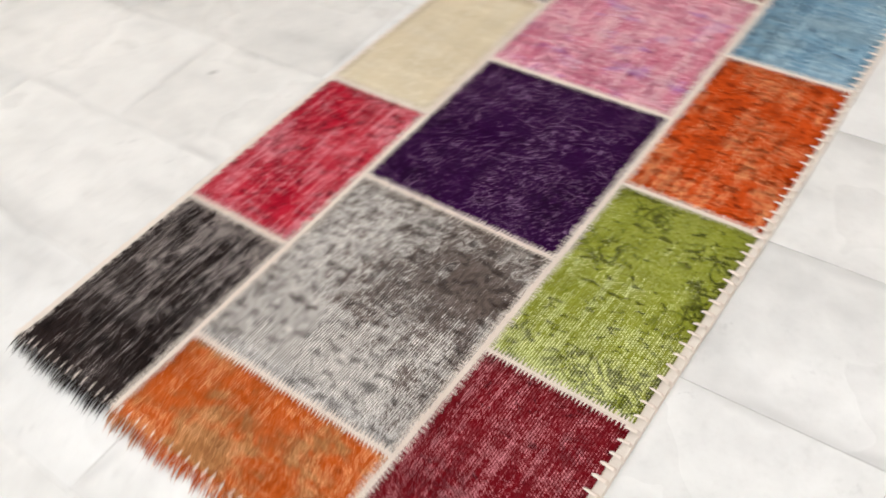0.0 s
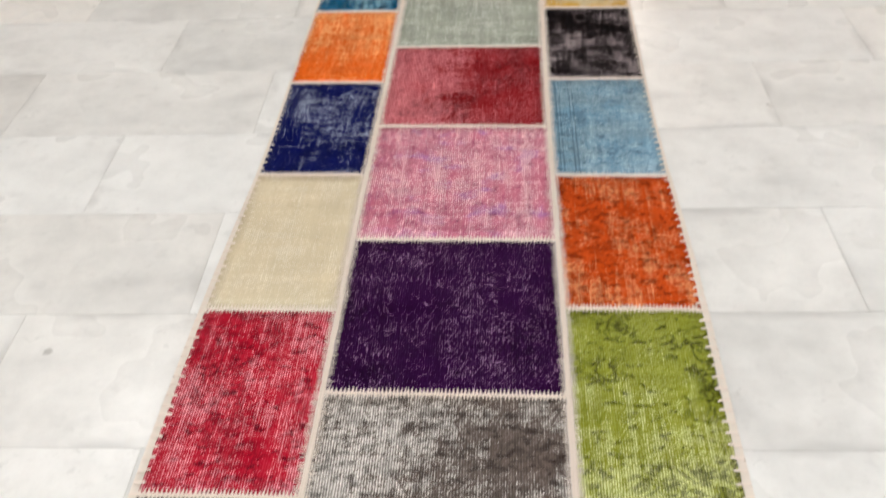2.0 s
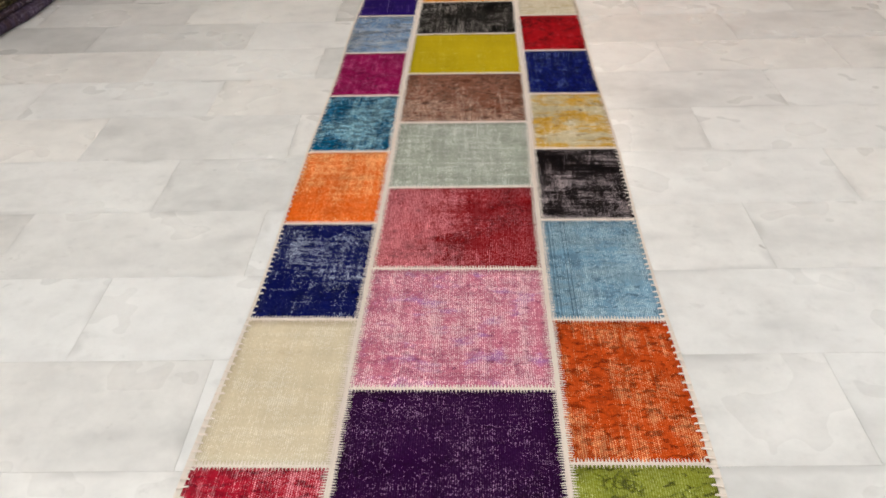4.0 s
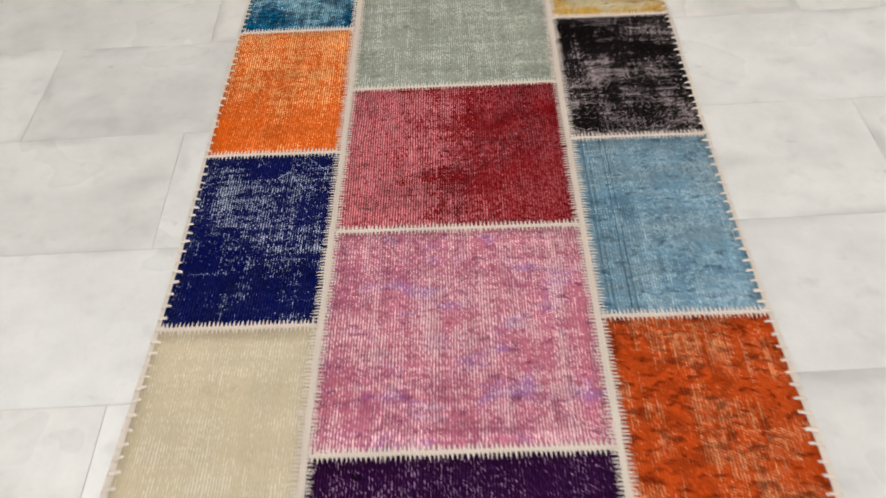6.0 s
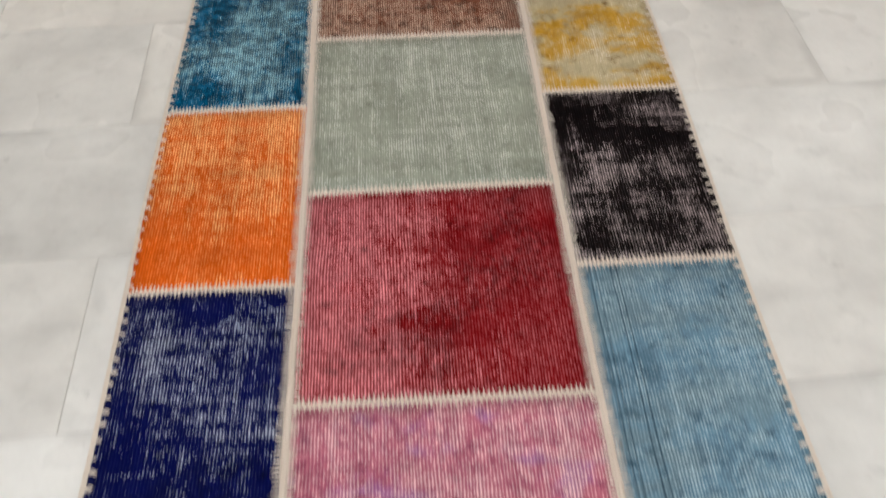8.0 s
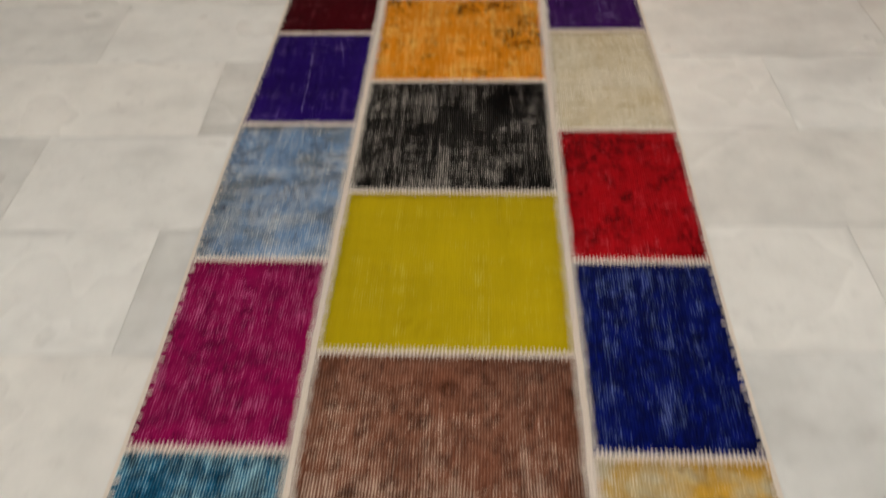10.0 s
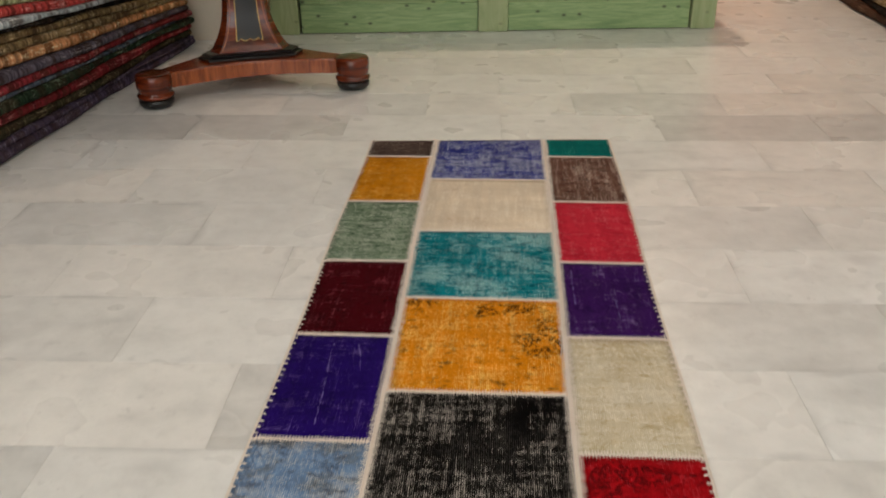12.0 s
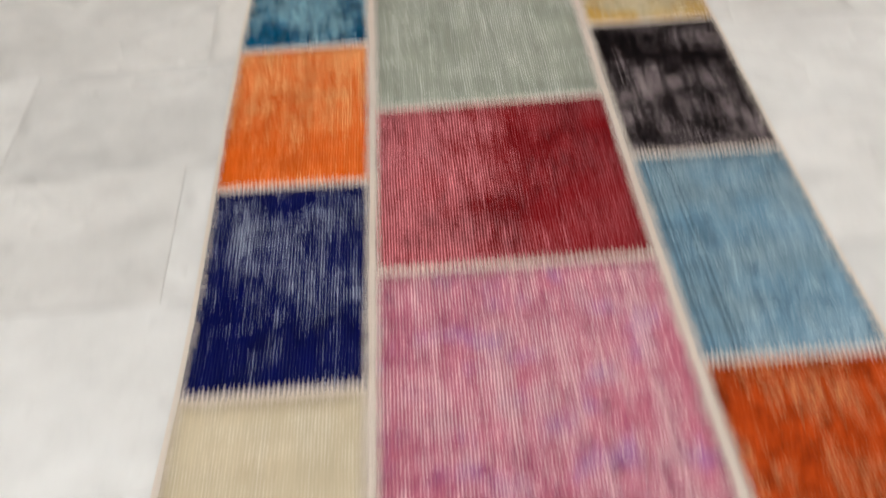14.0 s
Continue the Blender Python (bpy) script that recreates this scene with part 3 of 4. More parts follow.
def column(rows, wools, x0, x1, xs):
    """A column of patches between two edge lines."""
    lines = [lambda x: near_end(x) + 0.002] + [(lambda x, y=y, k=(random.random() - 0.5) * 0.016: y + k * (x - xs)) for y in rows] + [lambda x: far_end(x) - 0.002]
    for k, (label, dye, worn, dark, traits) in enumerate(wools):
        y0, y1 = lines[k], lines[k + 1]
        lo = (lambda x, f=y0: f(x) + (GAP_H if f is not lines[0] else 0.001))
        hi = (lambda x, f=y1: f(x) - (GAP_H if f is not lines[-1] else 0.001))
        patch(x0, x1, lo, hi, rug_material(label.replace(" ", "_") + "_wool", dye, worn, dark, **traits), f"{label} overdyed wool patch with worn threads")
    for f in lines[1:-1]:
        xa, xb = x0(f(xs)) + 0.002, x1(f(xs)) - 0.002
        stitches((xa, f(xa)), (xb, f(xb)), True, 0.0056, 0.0075, 0.0040)


column(LEFT_ROWS, LEFT_WOOL, lambda y: outer(y, -1) + rim(y), lambda y: seam(y, -1) - GAP_V, -0.29)
column(MID_ROWS, MID_WOOL, lambda y: seam(y, -1) + GAP_V, lambda y: seam(y, 1) - GAP_V, 0.0)
column(RIGHT_ROWS, RIGHT_WOOL, lambda y: seam(y, 1) + GAP_V, lambda y: outer(y, 1) - rim(y), 0.29)
STEPS = 22
for side in (-1, 1):
    for i in range(STEPS):
        ya = near_end(0) + (far_end(0) - near_end(0)) * i / STEPS
        yb = near_end(0) + (far_end(0) - near_end(0)) * (i + 1) / STEPS
        stitches((seam(ya, side), ya), (seam(yb, side), yb), True, 0.0054, 0.0105, 0.0043)
for end in (near_end, far_end):
    xa, xb = outer(end(0), -1), outer(end(0), 1)
    stitches((xa, end(xa)), (xb, end(xb)), True, 0.016 if end is near_end else 0.011, 0.012, 0.003, (1,) if end is near_end else (-1,), 0.0034, tape=False)


def whip_stitches(y0, y1, side):
    """Blunt cream stitches laid over the long edge, drawn a little into the pile."""
    verts, faces, y = [], [], y0 + random.random() * 0.012
    while y < y1:
        w, r, skew = random.uniform(0.0042, 0.0066), random.uniform(0.012, 0.0165), random.uniform(-0.003, 0.003)
        x, q, r = outer(y, side), len(verts), r + rim(y) - 0.0075
        for u, dy, grow, z in ((-0.0005, 0, 1.0, 0.002), (0.004, 0, 1.0, PILE_TOP + 0.0006), (r * 0.8, skew * 0.7, 0.85, PILE_TOP + 0.0008), (r, skew, 0.45, PILE_TOP - 0.0004)):
            for k, lift in ((-0.5, 0.0), (0, 0.0011), (0.5, 0.0)):
                verts.append((x - side * u, y + dy + k * w * grow, z + lift))
        for j in range(3):
            for k in range(2):
                a = q + 3 * j + k
                faces.append((a, a + 1, a + 4, a + 3))
        y += random.uniform(0.0165, 0.022)
    return attach("edge_stitching", mesh_of("edge_stitching", verts, faces), THREAD, runner, "cream whip stitches over the long edge")


for side in (-1, 1):
    whip_stitches(near_end(0) + 0.01, far_end(0) - 0.01, side)


def fringe(x0, x1, material, label):
    """Loose wool ends along the near end, in the patch's own dye."""
    verts, faces, x = [], [], x0
    while x < x1:
        y, n, w, lean = near_end(x), random.uniform(0.010, 0.024), random.uniform(0.0016, 0.003), random.uniform(-0.004, 0.004)
        q = len(verts)
        verts += [(x - w / 2, y + 0.006, PILE_TOP), (x + w / 2, y + 0.006, PILE_TOP), (x, y + 0.006, PILE_TOP + 0.001),
                  (x - w / 2 + lean * 0.4, y - n * 0.5, 0.006), (x + w / 2 + lean * 0.4, y - n * 0.5, 0.006), (x + lean * 0.4, y - n * 0.5, 0.0075), (x + lean, y - n, 0.0012)]
        faces += [(q, q + 2, q + 5, q + 3), (q + 2, q + 1, q + 4, q + 5), (q + 3, q + 5, q + 6), (q + 5, q + 4, q + 6)]
        x += random.uniform(0.0022, 0.0036)
    tagged(attach("fringe", mesh_of("fringe", verts, faces), material, runner), label, "", "", "stuff")


for x0, x1, wool, label in ((-0.405, -0.19, "charcoal_grey_wool", "charcoal wool ends at the near edge"), (-0.18, 0.18, "burnt_orange_wool", "burnt orange wool ends at the near edge"),
                            (0.19, 0.405, "wine_red_wool", "wine red wool ends at the near edge")):
    fringe(x0, x1, bpy.data.materials[wool], label)


def worn_line(points, tone, width=0.0009, gap=0.45):
    """Bare warp threads where the pile is rubbed away along a fold: short loose dashes."""
    verts, faces = [], []
    for (ax, ay), (bx, by) in zip(points, points[1:]):
        a, b = Vector((ax, ay)), Vector((bx, by))
        along = (b - a).normalized()
        out, s = Vector((-along.y, along.x)), 0.0
        while s < (b - a).length:
            n = random.uniform(0.002, 0.006)
            if random.random() > gap:
                p = a + along * s + out * random.uniform(-0.0016, 0.0016)
                q, w = len(verts), width * random.uniform(0.5, 1.2)
                for u, v, z in ((0, -w, 0.0004), (n, -w * 0.6, 0.0004), (n, w * 0.6, 0.0004), (0, w, 0.0004), (n / 2, 0, 0.0012)):
                    c = p + along * u + out * v
                    verts.append((c.x, c.y, PILE_TOP + z))
                faces += [(q, q + 1, q + 4), (q + 1, q + 2, q + 4), (q + 2, q + 3, q + 4), (q + 3, q, q + 4)]
            s += n
    ob = attach("bare_threads", mesh_of("bare_threads", verts, faces), tone, runner)
    tagged(ob, "pale bare threads along a worn fold", "", "", "stuff")


VIOLET_THREAD = cotton_material("violet_thread", (156, 140, 198), (118, 100, 168))
BLUE_THREAD = cotton_material("blue_thread", (190, 202, 224), (140, 156, 194))
BROWN_THREAD = cotton_material("brown_thread", (188, 162, 144), (158, 128, 110))
PINK_THREAD = cotton_material("pink_thread", (242, 208, 214), (222, 172, 186))
PALE_THREAD = cotton_material("pale_thread", (226, 222, 217), (196, 190, 184))
worn_line([(-0.303, 2.411), (-0.295, 2.252), (-0.291, 2.14)], VIOLET_THREAD)
worn_line([(-0.248, 2.409), (-0.231, 2.311)], VIOLET_THREAD)
worn_line([(-0.272, 0.607), (-0.258, 0.623), (-0.237, 0.593), (-0.226, 0.577)], BLUE_THREAD)
worn_line([(-0.228, 0.574), (-0.254, 0.564)], BLUE_THREAD)
worn_line([(-0.2, 0.533), (-0.204, 0.5)], BLUE_THREAD)
worn_line([(-0.228, 0.652), (-0.205, 0.627)], BLUE_THREAD)
worn_line([(0.21, 2.755), (0.21, 2.595)], VIOLET_THREAD)
worn_line([(0.301, 2.624), (0.305, 2.545)], VIOLET_THREAD)
worn_line([(-0.11, 1.25), (-0.044, 1.288), (0.064, 1.334)], BROWN_THREAD, 0.0015, 0.25)
worn_line([(0.119, 0.38), (0.123, 0.279), (0.133, 0.159)], PINK_THREAD)
worn_line([(-0.038, 0.259), (-0.04, 0.138)], PINK_THREAD)
worn_line([(-0.042, -0.43), (0.041, -0.424), (0.172, -0.419)], PALE_THREAD)


# ---- the pedestal table beside the runner's far end ----
def foot_mesh():
    verts, faces = lathe([(0.030, 0.0), (0.052, 0.004), (0.064, 0.016), (0.066, 0.028), (0.060, 0.037)])
    bun = mesh_of("bun", verts, faces, True)
    verts, faces = lathe([(0.058, 0.037), (0.067, 0.041), (0.069, 0.048), (0.066, 0.054), (0.059, 0.058), (0.062, 0.063), (0.066, 0.080),
                          (0.067, 0.105), (0.066, 0.121), (0.062, 0.127), (0.03, 0.1275)])
    return bun, mesh_of("drum", verts, faces, True)


def tri_section(width, apothem):
    """Six corners of a three-faced section, its first face to the front."""
    pts = []
    for face in range(3):
        a = radians(-90 + 120 * face)
        n, t = Vector((math.cos(a), math.sin(a))), Vector((-math.sin(a), math.cos(a)))
        pts += [n * apothem - t * width / 2, n * apothem + t * width / 2]
    return pts


def loft(sections):
    """A closed body from (points, height) rings."""
    verts, faces, n = [], [], len(sections[0][0])
    for pts, z in sections:
        verts += [(p.x, p.y, z) for p in pts]
    for j in range(len(sections) - 1):
        for i in range(n):
            k = (i + 1) % n
            faces.append((j * n + i, j * n + k, (j + 1) * n + k, (j + 1) * n + i))
    faces += [tuple(reversed(range(n))), tuple(range((len(sections) - 1) * n, len(sections) * n))]
    return verts, faces


def column_width(z):
    """The concave flare of the pedestal: broad at its foot, slim above."""
    f = max(0.0, min(1.0, (z - 0.15) / 0.28))
    return 0.148 + 0.125 * (1 - f) ** 3.2


def pedestal_table(x, y, turn):
    ob = thing("pedestal_table", "polished mahogany pedestal table on a three-footed base with black bun feet", "table", x, y, 0, turn)
    feet = [Vector((-0.377, -0.217)), Vector((0.377, -0.217)), Vector((0.0, 0.435))]
    bun, drum = foot_mesh()
    for p in feet:
        leg = attach("foot", drum, POLISHED, ob, "turned reddish brown foot", pose(p.x, p.y, 0))
        attach("bun", bun, EBONY, leg, "black turned bun")
    # the base: three concave sides between the feet
    rim = []
    for i in range(3):
        a, b = feet[i], feet[(i + 1) % 3]
        inward = -(a + b).normalized()
        for k in range(2, 23):
            f = k / 24
            rim.append(a.lerp(b, f) - inward * 0.030 + inward * (0.085 * math.sin(math.pi * f)))
    verts, faces = loft([([p * 0.985 for p in rim], 0.068), (rim, 0.071), (rim, 0.118), ([p * 0.985 for p in rim], 0.123)])
    base = mesh_of("base", verts, faces)
    attach("base", base, CROSSBAND, ob, "crossbanded veneer platform with concave sides")
    top_plate = loft([([p * 0.975 for p in rim], 0.1232), ([p * 0.965 for p in rim], 0.1262)])
    attach("base_top", mesh_of("base_top", *top_plate), MAHOGANY, ob, "dark polished upper face of the platform")
    for w, d, z0, z1 in ((0.330, 0.136, 0.126, 0.142), (0.305, 0.126, 0.142, 0.152)):
        part_mesh = mesh_of("moulding", *loft([(tri_section(w, d), z0), (tri_section(w + 0.004, d + 0.003), z0 + 0.004),
                                                (tri_section(w + 0.004, d + 0.003), z1 - 0.004), (tri_section(w - 0.006, d - 0.004), z1)]))
        attach("moulding", part_mesh, EBONY, ob, "black moulding at the foot of the pedestal")
    rings = []
    for k in range(25):
        z = 0.152 + (0.69 - 0.152) * k / 24
        w = column_width(z)
        rings.append((tri_section(w * 0.92, w * 0.40), z))
    attach("pedestal", mesh_of("pedestal", *loft(rings)), POLISHED, ob, "flared three-sided pedestal")
    for face in range(3):
        for name, grow, lift, mat, label in (("inlay_line", 0.0028, 0.0012, GILT, "thin gilt inlay line"), ("inlay_panel", 0.0, 0.0022, EBONY, "black inlaid panel with a scalloped foot")):
            verts, faces = [], []
            for k in range(21):
                z = 0.205 - grow + (0.64 - 0.205 + 2 * grow) * k / 20
                w = column_width(z)
                half = 0.040 + 0.14 * max(0, (w - 0.148)) + grow
                verts += [(-half, -w * 0.40 - lift, z), (half, -w * 0.40 - lift, z), (-half, -w * 0.40 + 0.004, z), (half, -w * 0.40 + 0.004, z)]
                if k:
                    a, b = 4 * k - 4, 4 * k
                    faces += [(a, a + 1, b + 1, b), (a + 1, a + 3, b + 3, b + 1), (a + 2, a, b, b + 2)]
            # the scalloped lower edge
            w = column_width(0.205 - grow)
            q = len(verts)
            for k in range(13):
                u = -1 + 2 * k / 12
                half = 0.040 + 0.14 * max(0, (w - 0.148)) + grow
                dip = 0.008 * abs(math.sin(1.5 * math.pi * u)) + 0.004
                verts += [(u * half, -w * 0.40 - lift, 0.205 - grow), (u * half, -column_width(0.205 - grow - dip) * 0.40 - lift, 0.205 - grow - dip)]
                if k:
                    faces.append((q + 2 * k - 2, q + 2 * k - 1, q + 2 * k + 1, q + 2 * k))
            attach(name, mesh_of(name, verts, faces), mat, ob, label, pose(0, 0, 0, 0, 0, 120 * face))
        for side in (-1, 1):
            verts, faces = [], []
            for k in range(25):
                z = 0.16 + 0.52 * k / 24
                w = column_width(z)
                x, y = side * (w * 0.46 - 0.009), -w * 0.40
                verts += [(x - 0.0022, y - 0.0012, z), (x + 0.0022, y - 0.0012, z), (x - 0.0022, y + 0.003, z), (x + 0.0022, y + 0.003, z)]
                if k:
                    a, b = 4 * k - 4, 4 * k
                    faces += [(a, a + 1, b + 1, b), (a + 1, a + 3, b + 3, b + 1), (a + 2, a, b, b + 2)]
            attach("edge_line", mesh_of("edge_line", verts, faces), CROSSBAND, ob, "pale wood stringing along the pedestal's edge", pose(0, 0, 0, 0, 0, 120 * face))
    verts, faces = lathe([(0.40, 0.69), (0.425, 0.70), (0.432, 0.715), (0.43, 0.73), (0.42, 0.738)], 64)
    attach("tabletop", mesh_of("tabletop", verts, faces, True), MAHOGANY, ob, "round polished tabletop")
    return ob


pedestal_table(-0.985, 4.362, 19.6)


# ---- stacks of folded and rolled rugs ----
def ripple(s, seed):
    """The uneven upper side of a folded rug along the stack."""
    return 0.010 * noise.noise(Vector((s * 2.2, seed, 5))) + 0.005 * noise.noise(Vector((s * 7.0, seed, 8)))


def stack_layer(name, label, z0, z1, length, width, material, taper, seed):
    """One folded rug: a long soft slab with a rounded fold, sagging to the far end."""
    verts, faces, n = [], [], 44
    pts = 9
    for i in range(n + 1):
        s = length * i / n
        sag = 1 - taper * max(0.0, (s - 1.3) / (length - 1.3)) + 0.05 * noise.noise(Vector((s * 1.1, 3, 7)))
        push = 0.026 * noise.noise(Vector((s * 2.0, seed, 0))) + 0.022 * noise.noise(Vector((0.3, seed * 1.7, 2)))
        wave = ripple(s, seed)
        lo, hi = z0 * sag, z1 * sag
        if z0 > 0:
            lo += ripple(s, seed - 3.1)
            hi += wave
        mid, half = (lo + hi) / 2, max(0.004, (hi - lo) / 2 * 0.97)
        ring = [(-width, mid - half), (-half, mid - half)]
        for k in range(1, 6):
            a = -math.pi / 2 + math.pi * k / 6
            ring.append((-half + half * 1.0 * math.cos(a), mid + half * math.sin(a)))
        ring += [(-half, mid + half), (-width, mid + half)]
        verts += [(x + push, s, z) for x, z in ring]
        if i:
            a, b = pts * (i - 1), pts * i
            for k in range(pts):
                m = (k + 1) % pts
                faces.append((a + k, a + m, b + m, b + k))
    faces += [tuple(range(pts)), tuple(reversed(range(pts * n, pts * n + pts)))]
    ob = attach(name, mesh_of(name, verts, faces, True), material, None, label)
    return ob


WOOLS = {
    "violet": ((80, 66, 88), (112, 100, 122), (46, 38, 62)), "olive": ((66, 60, 40), (120, 108, 70), (32, 28, 22)),
    "heather": ((92, 84, 98), (138, 128, 136), (52, 46, 58)), "brick": ((138, 34, 42), (178, 84, 80), (82, 18, 26)),
    "bottle": ((48, 70, 50), (98, 116, 90), (20, 28, 22)), "slate": ((78, 90, 108), (126, 136, 146), (44, 50, 62)),
    "crimson": ((146, 42, 50), (188, 98, 96), (86, 22, 30)), "copper": ((195, 132, 80), (233, 179, 127), (132, 80, 47)),
    "tobacco": ((132, 108, 68), (179, 155, 110), (77, 61, 40)), "jet": ((28, 24, 24), (62, 56, 52), (14, 12, 12)),
    "pewter": ((143, 153, 160), (188, 193, 193), (92, 99, 108)), "moss": ((151, 158, 113), (198, 200, 155), (99, 106, 70)),
    "ruby": ((193, 59, 56), (231, 122, 113), (115, 30, 35)), "umber": ((92, 62, 46), (136, 104, 84), (52, 34, 26)),
}
STACK_WOOL = {k: rug_material(f"{k}_folded_wool", *[tuple(min(255, 1.4 * (0.6 * c + 0.4 * sum(w) / 3)) for c in w) for w in v], wear=0.3, rib=0.0, motif=0.75, across=0.3, fray=0.25, tint=tuple(0.45 * c + 0.55 * q for c, q in zip(v[2], (84, 64, 48)))) for k, v in WOOLS.items()}


def rug_stack(x, y, turn, layers, length, width, taper, group, seed):
    z, made = 0.001, []
    for k, (wool, thick) in enumerate(layers):
        ob = stack_layer("folded_rug", f"folded {wool} coloured wool rug lying in a tall stack", z, z + thick, length, width, STACK_WOOL[wool], taper, seed + 3.1 * k)
        ob.matrix_basis = pose(x, y, 0, 0, 0, turn)
        tagged(ob, "", "rug", group)
        made.append(ob)
        z += thick
    return made


pile = rug_stack(-1.648, 1.93, -4.0, [("violet", 0.045), ("violet", 0.022), ("olive", 0.043), ("brick", 0.048), ("bottle", 0.038), ("slate", 0.018), ("crimson", 0.034),
                                       ("heather", 0.036), ("copper", 0.050), ("tobacco", 0.036), ("tobacco", 0.036), ("jet", 0.020), ("pewter", 0.026), ("ruby", 0.036),
                                       ("moss", 0.030), ("crimson", 0.050), ("umber", 0.050), ("slate", 0.035)], 3.07, 1.1, 0.34, "rugs stacked against the west wall", 1.0)


def core_tube(parent, x, z, r):
    verts, faces = [], []
    ring = [(r, -0.045), (r, 0.05), (r * 0.5, 0.05), (r * 0.45, -0.043), (r * 0.9, -0.047)]
    n = 22
    for rr, s in ring:
        for i in range(n):
            a = 2 * math.pi * i / n
            verts.append((x + rr * math.cos(a), s, z + 0.92 * rr * math.sin(a)))
    for j in range(len(ring)):
        for i in range(n):
            k, m = (i + 1) % n, (j + 1) % len(ring)
            faces.append((j * n + i, j * n + k, m * n + k, m * n + i))
    attach("core_tube", mesh_of("core_tube", verts, faces, True), CARD, parent, "white cardboard tube end")


core_tube(pile[0], -0.042, 0.040, 0.037)
core_tube(pile[2], -0.105, 0.088, 0.024)
core_tube(pile[3], -0.060, 0.125, 0.034)
core_tube(pile[4], -0.140, 0.172, 0.026)
rug_stack(1.88, 7.1, 180, [("umber", 0.05), ("jet", 0.04), ("tobacco", 0.05), ("umber", 0.05), ("brick", 0.04), ("heather", 0.04), ("jet", 0.04), ("olive", 0.05)],
          2.45, 1.1, 0.1, "rugs stacked by the east side", 70.0)


# ---- the green cupboard ----
def green_cupboard(x, y, turn):
    ob = thing("cupboard", "low cupboard of green washed knotty pine with two wide panelled doors", "cupboard", x, y, 0.0, turn)
    W, D, H = 2.18, 0.46, 0.75
    part("carcass", box(W - 0.02, D - 0.06, H - 0.05, 0.003, (W / 2, D / 2 + 0.03, 0.02)), GAP_DARK, ob, "shadowed inner carcass")
    for x0, x1 in ((0.0, 0.135), (1.015, 1.16), (2.06, 2.18)):
        part("post", box(x1 - x0, 0.07, H, 0.005, ((x0 + x1) / 2, 0.035, 0)), GREEN_POST, ob, "pale green upright post")
    for x0, x1 in ((0.145, 1.013), (1.162, 2.052)):
        w, c = x1 - x0, (x0 + x1) / 2
        door = part("door", box(w, 0.022, 0.58, 0.002, (c, 0.034, 0.1)), GREEN_PINE, ob, "green pine door panel with dark knots")
        part("rail", box(w, 0.034, 0.139, 0.004, (c, 0.030, 0.003)), GREEN_PINE, door, "bottom rail")
        part("rail", box(w, 0.034, 0.11, 0.004, (c, 0.030, 0.62)), GREEN_PINE, door, "top rail")
        for s in (-1, 1):
            part("stile", box(0.10, 0.034, 0.474, 0.004, (c + s * (w / 2 - 0.05), 0.030, 0.144)), GREEN_PINE, door)
        part("moulding", box(w - 0.26, 0.014, 0.016, 0.005, (c, 0.022, 0.158)), GREEN_POST, door, "lighter moulding strip")
    part("top", box(W + 0.06, D + 0.04, 0.03, 0.006, (W / 2, D / 2, H)), GREEN_PINE, ob, "green pine top board")
    return ob


green_cupboard(-1.10, 5.17, 4.2)


# ---- the marble floor, tile by tile ----
floor = part("floor", box(ROOM_E - ROOM_W + 0.4, ROOM_N - ROOM_S + 0.4, 0.15, 0, ((ROOM_E + ROOM_W) / 2, (ROOM_N + ROOM_S) / 2, -0.151)), GROUT)
tagged(floor, "polished white and grey marble tile floor with fine joints", "floor", "", "structure")


def tile_body(cx, cy, turn, z, verts, faces):
    """A tile with softened upper edges, about its centre."""
    w, d, q = (TILE_W - 0.0008) / 2, (TILE_D - 0.0008) / 2, len(verts)
    c, s = math.cos(turn), math.sin(turn)
    for inset, h in ((0, -0.004), (0, z - 0.0004), (0.0005, z)):
        for sx, sy in ((-1, -1), (1, -1), (1, 1), (-1, 1)):
            u, v = sx * (w - inset), sy * (d - inset)
            verts.append((cx + c * u - s * v, cy + s * u + c * v, h))
    for j in (0, 4):
        for i in range(4):
            k = (i + 1) % 4
            faces.append((q + j + i, q + j + k, q + j + 4 + k, q + j + 4 + i))
    faces.append((q + 8, q + 9, q + 10, q + 11))


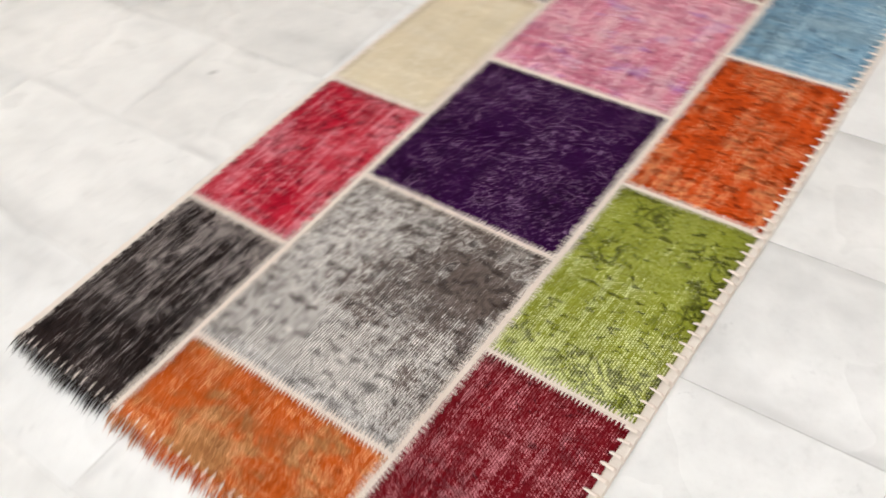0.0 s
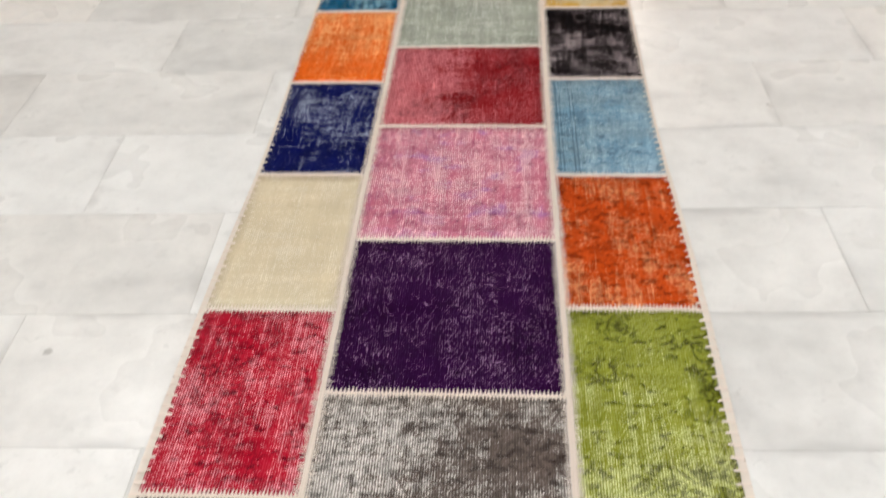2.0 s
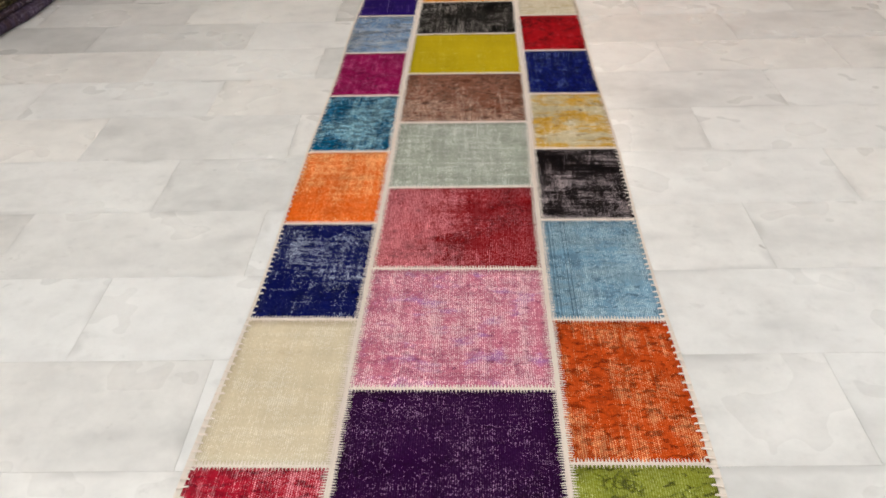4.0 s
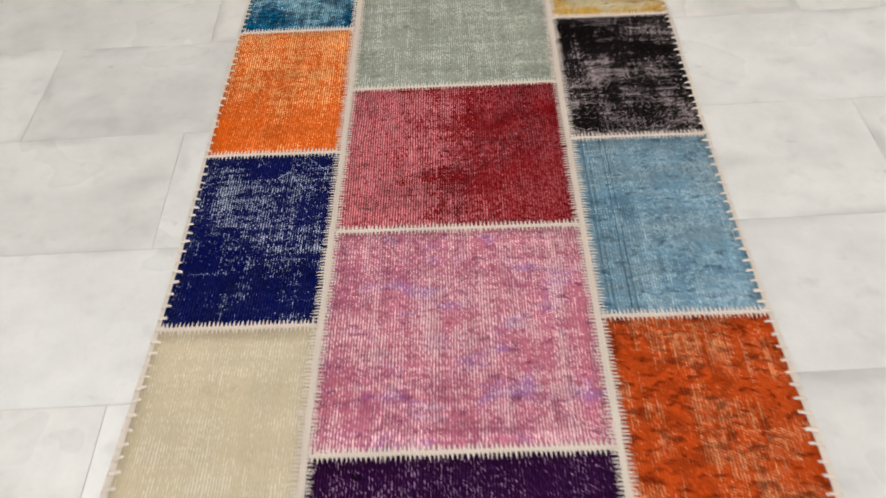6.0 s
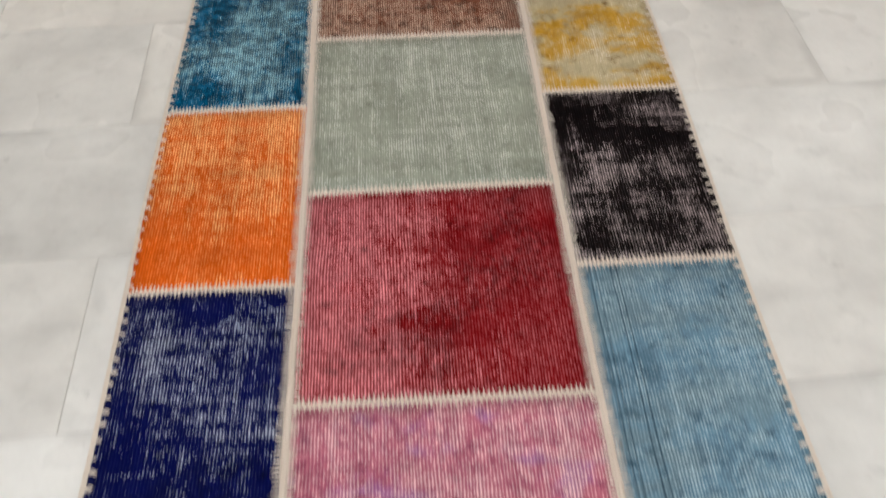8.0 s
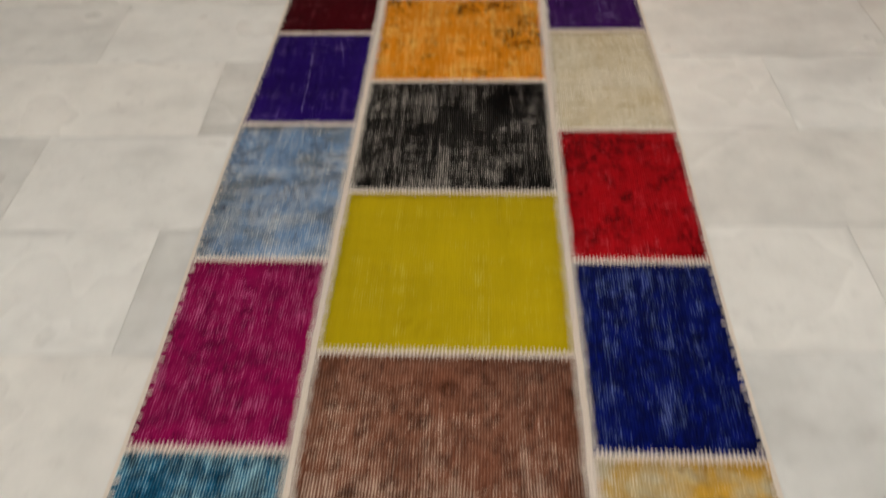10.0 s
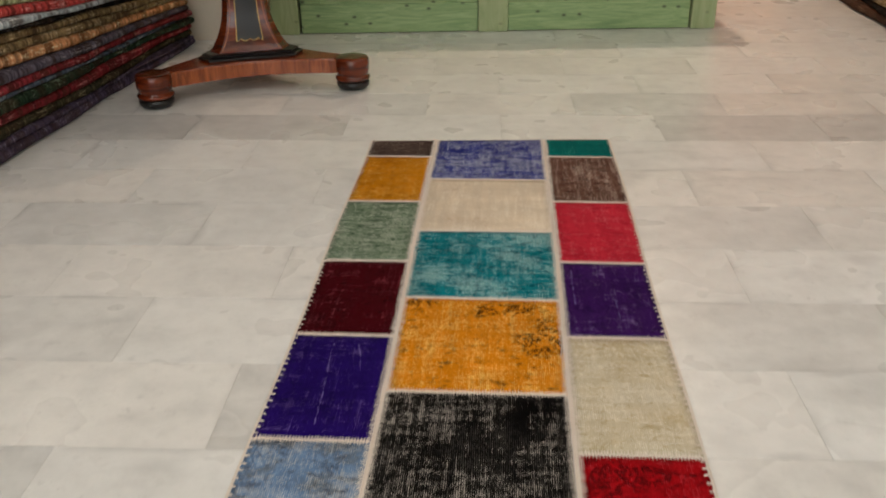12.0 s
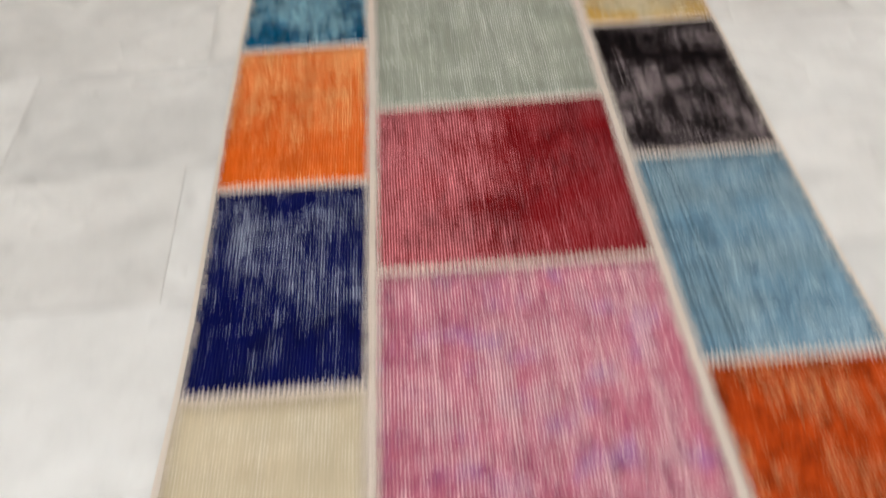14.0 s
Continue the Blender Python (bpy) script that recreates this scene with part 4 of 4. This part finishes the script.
verts, faces = [], []
tile_body(0, 0, 0, 0.0, verts, faces)
TILE = mesh_of("tile", verts, faces)
TILE.materials.append(MARBLE)
GREY_TILES = {(-1, 0): 0.75, (-2, -2): 0.95, (-2, -1): 0.6, (-3, 0): 0.6, (0, 2): 0.45, (0, 3): 0.55, (5, 2): 0.75, (5, 3): 0.95, (5, 4): 0.6, (5, -1): 0.7, (5, -2): 0.8,
              (-7, -2): 0.55, (-1, -1): 0.02, (-2, 0): 0.05, (-9, -2): 0.4, (-9, -1): 0.4, (-1, 2): 0.15, (-1, 1): 0.1, (-5, 2): 0.02, (-4, 2): 0.4, (-2, 3): 0.5, (-1, 3): 0.5,
              (-10, -1): 0.05, (-11, -1): 0.05, (6, 2): 0.5, (6, 3): 0.35, (0, -1): 0.3, (0, -2): 0.45, (-3, -2): 0.3, (-2, 2): 0.35}
picked = random.Random(5)
verts, faces = [], []
c, s = math.cos(GRID_TURN), math.sin(GRID_TURN)
for n in range(-27, 22):
    for k in range(-8, 12):
        u = (k + 0.5 + (0.5 if n % 2 else 0)) * TILE_W
        v = (n + 0.5) * TILE_D
        x, y = GRID_X + c * u - s * v, GRID_Y + s * u + c * v
        tone, z = 0.6 * GREY_TILES.get((n, k), picked.random() ** 2.0 * 0.5), picked.uniform(-0.0003, 0.0)
        if not (ROOM_W + 0.08 < x < ROOM_E - 0.08 and ROOM_S - 0.05 < y < ROOM_N + 0.05):
            continue
        if -12 <= n <= 11 and -1.9 < x < 2.3:
            ob = attach("tile", TILE, None, floor, "", pose(x, y, z, 0, 0, math.degrees(GRID_TURN)))
            ob.color = (tone, tone, tone, 1)
        else:
            tile_body(x, y, GRID_TURN, z, verts, faces)
tagged(attach("tile", mesh_of("tile_rest", verts, faces), MARBLE_FAR, floor), "", "", "", "stuff")


# ---- a few old marks in the marble ----
STAIN = plain_material("floor_stain", (206, 203, 198), 0.5, 0.12, 40)


def stain(x, y, r, stretch, turn):
    verts, faces, n = [(0, 0, 0.0006)], [], 16
    for i in range(n):
        a = 2 * math.pi * i / n
        rr = r * (0.7 + 0.6 * random.random())
        verts.append((rr * math.cos(a) * stretch, rr * math.sin(a), 0.0004))
    for i in range(n):
        faces.append((0, 1 + i, 1 + (i + 1) % n))
    attach("stain", mesh_of("stain", verts, faces), STAIN, floor, "small greyish mark in the marble", pose(x, y, 0, 0, 0, turn))


for x, y, r, stretch, turn in ((-0.632, -0.145, 0.006, 1.3, 20), (-0.928, -0.010, 0.005, 1.8, -25), (0.641, 0.580, 0.0035, 2.6, 120)):
    stain(x, y, r, stretch, turn)
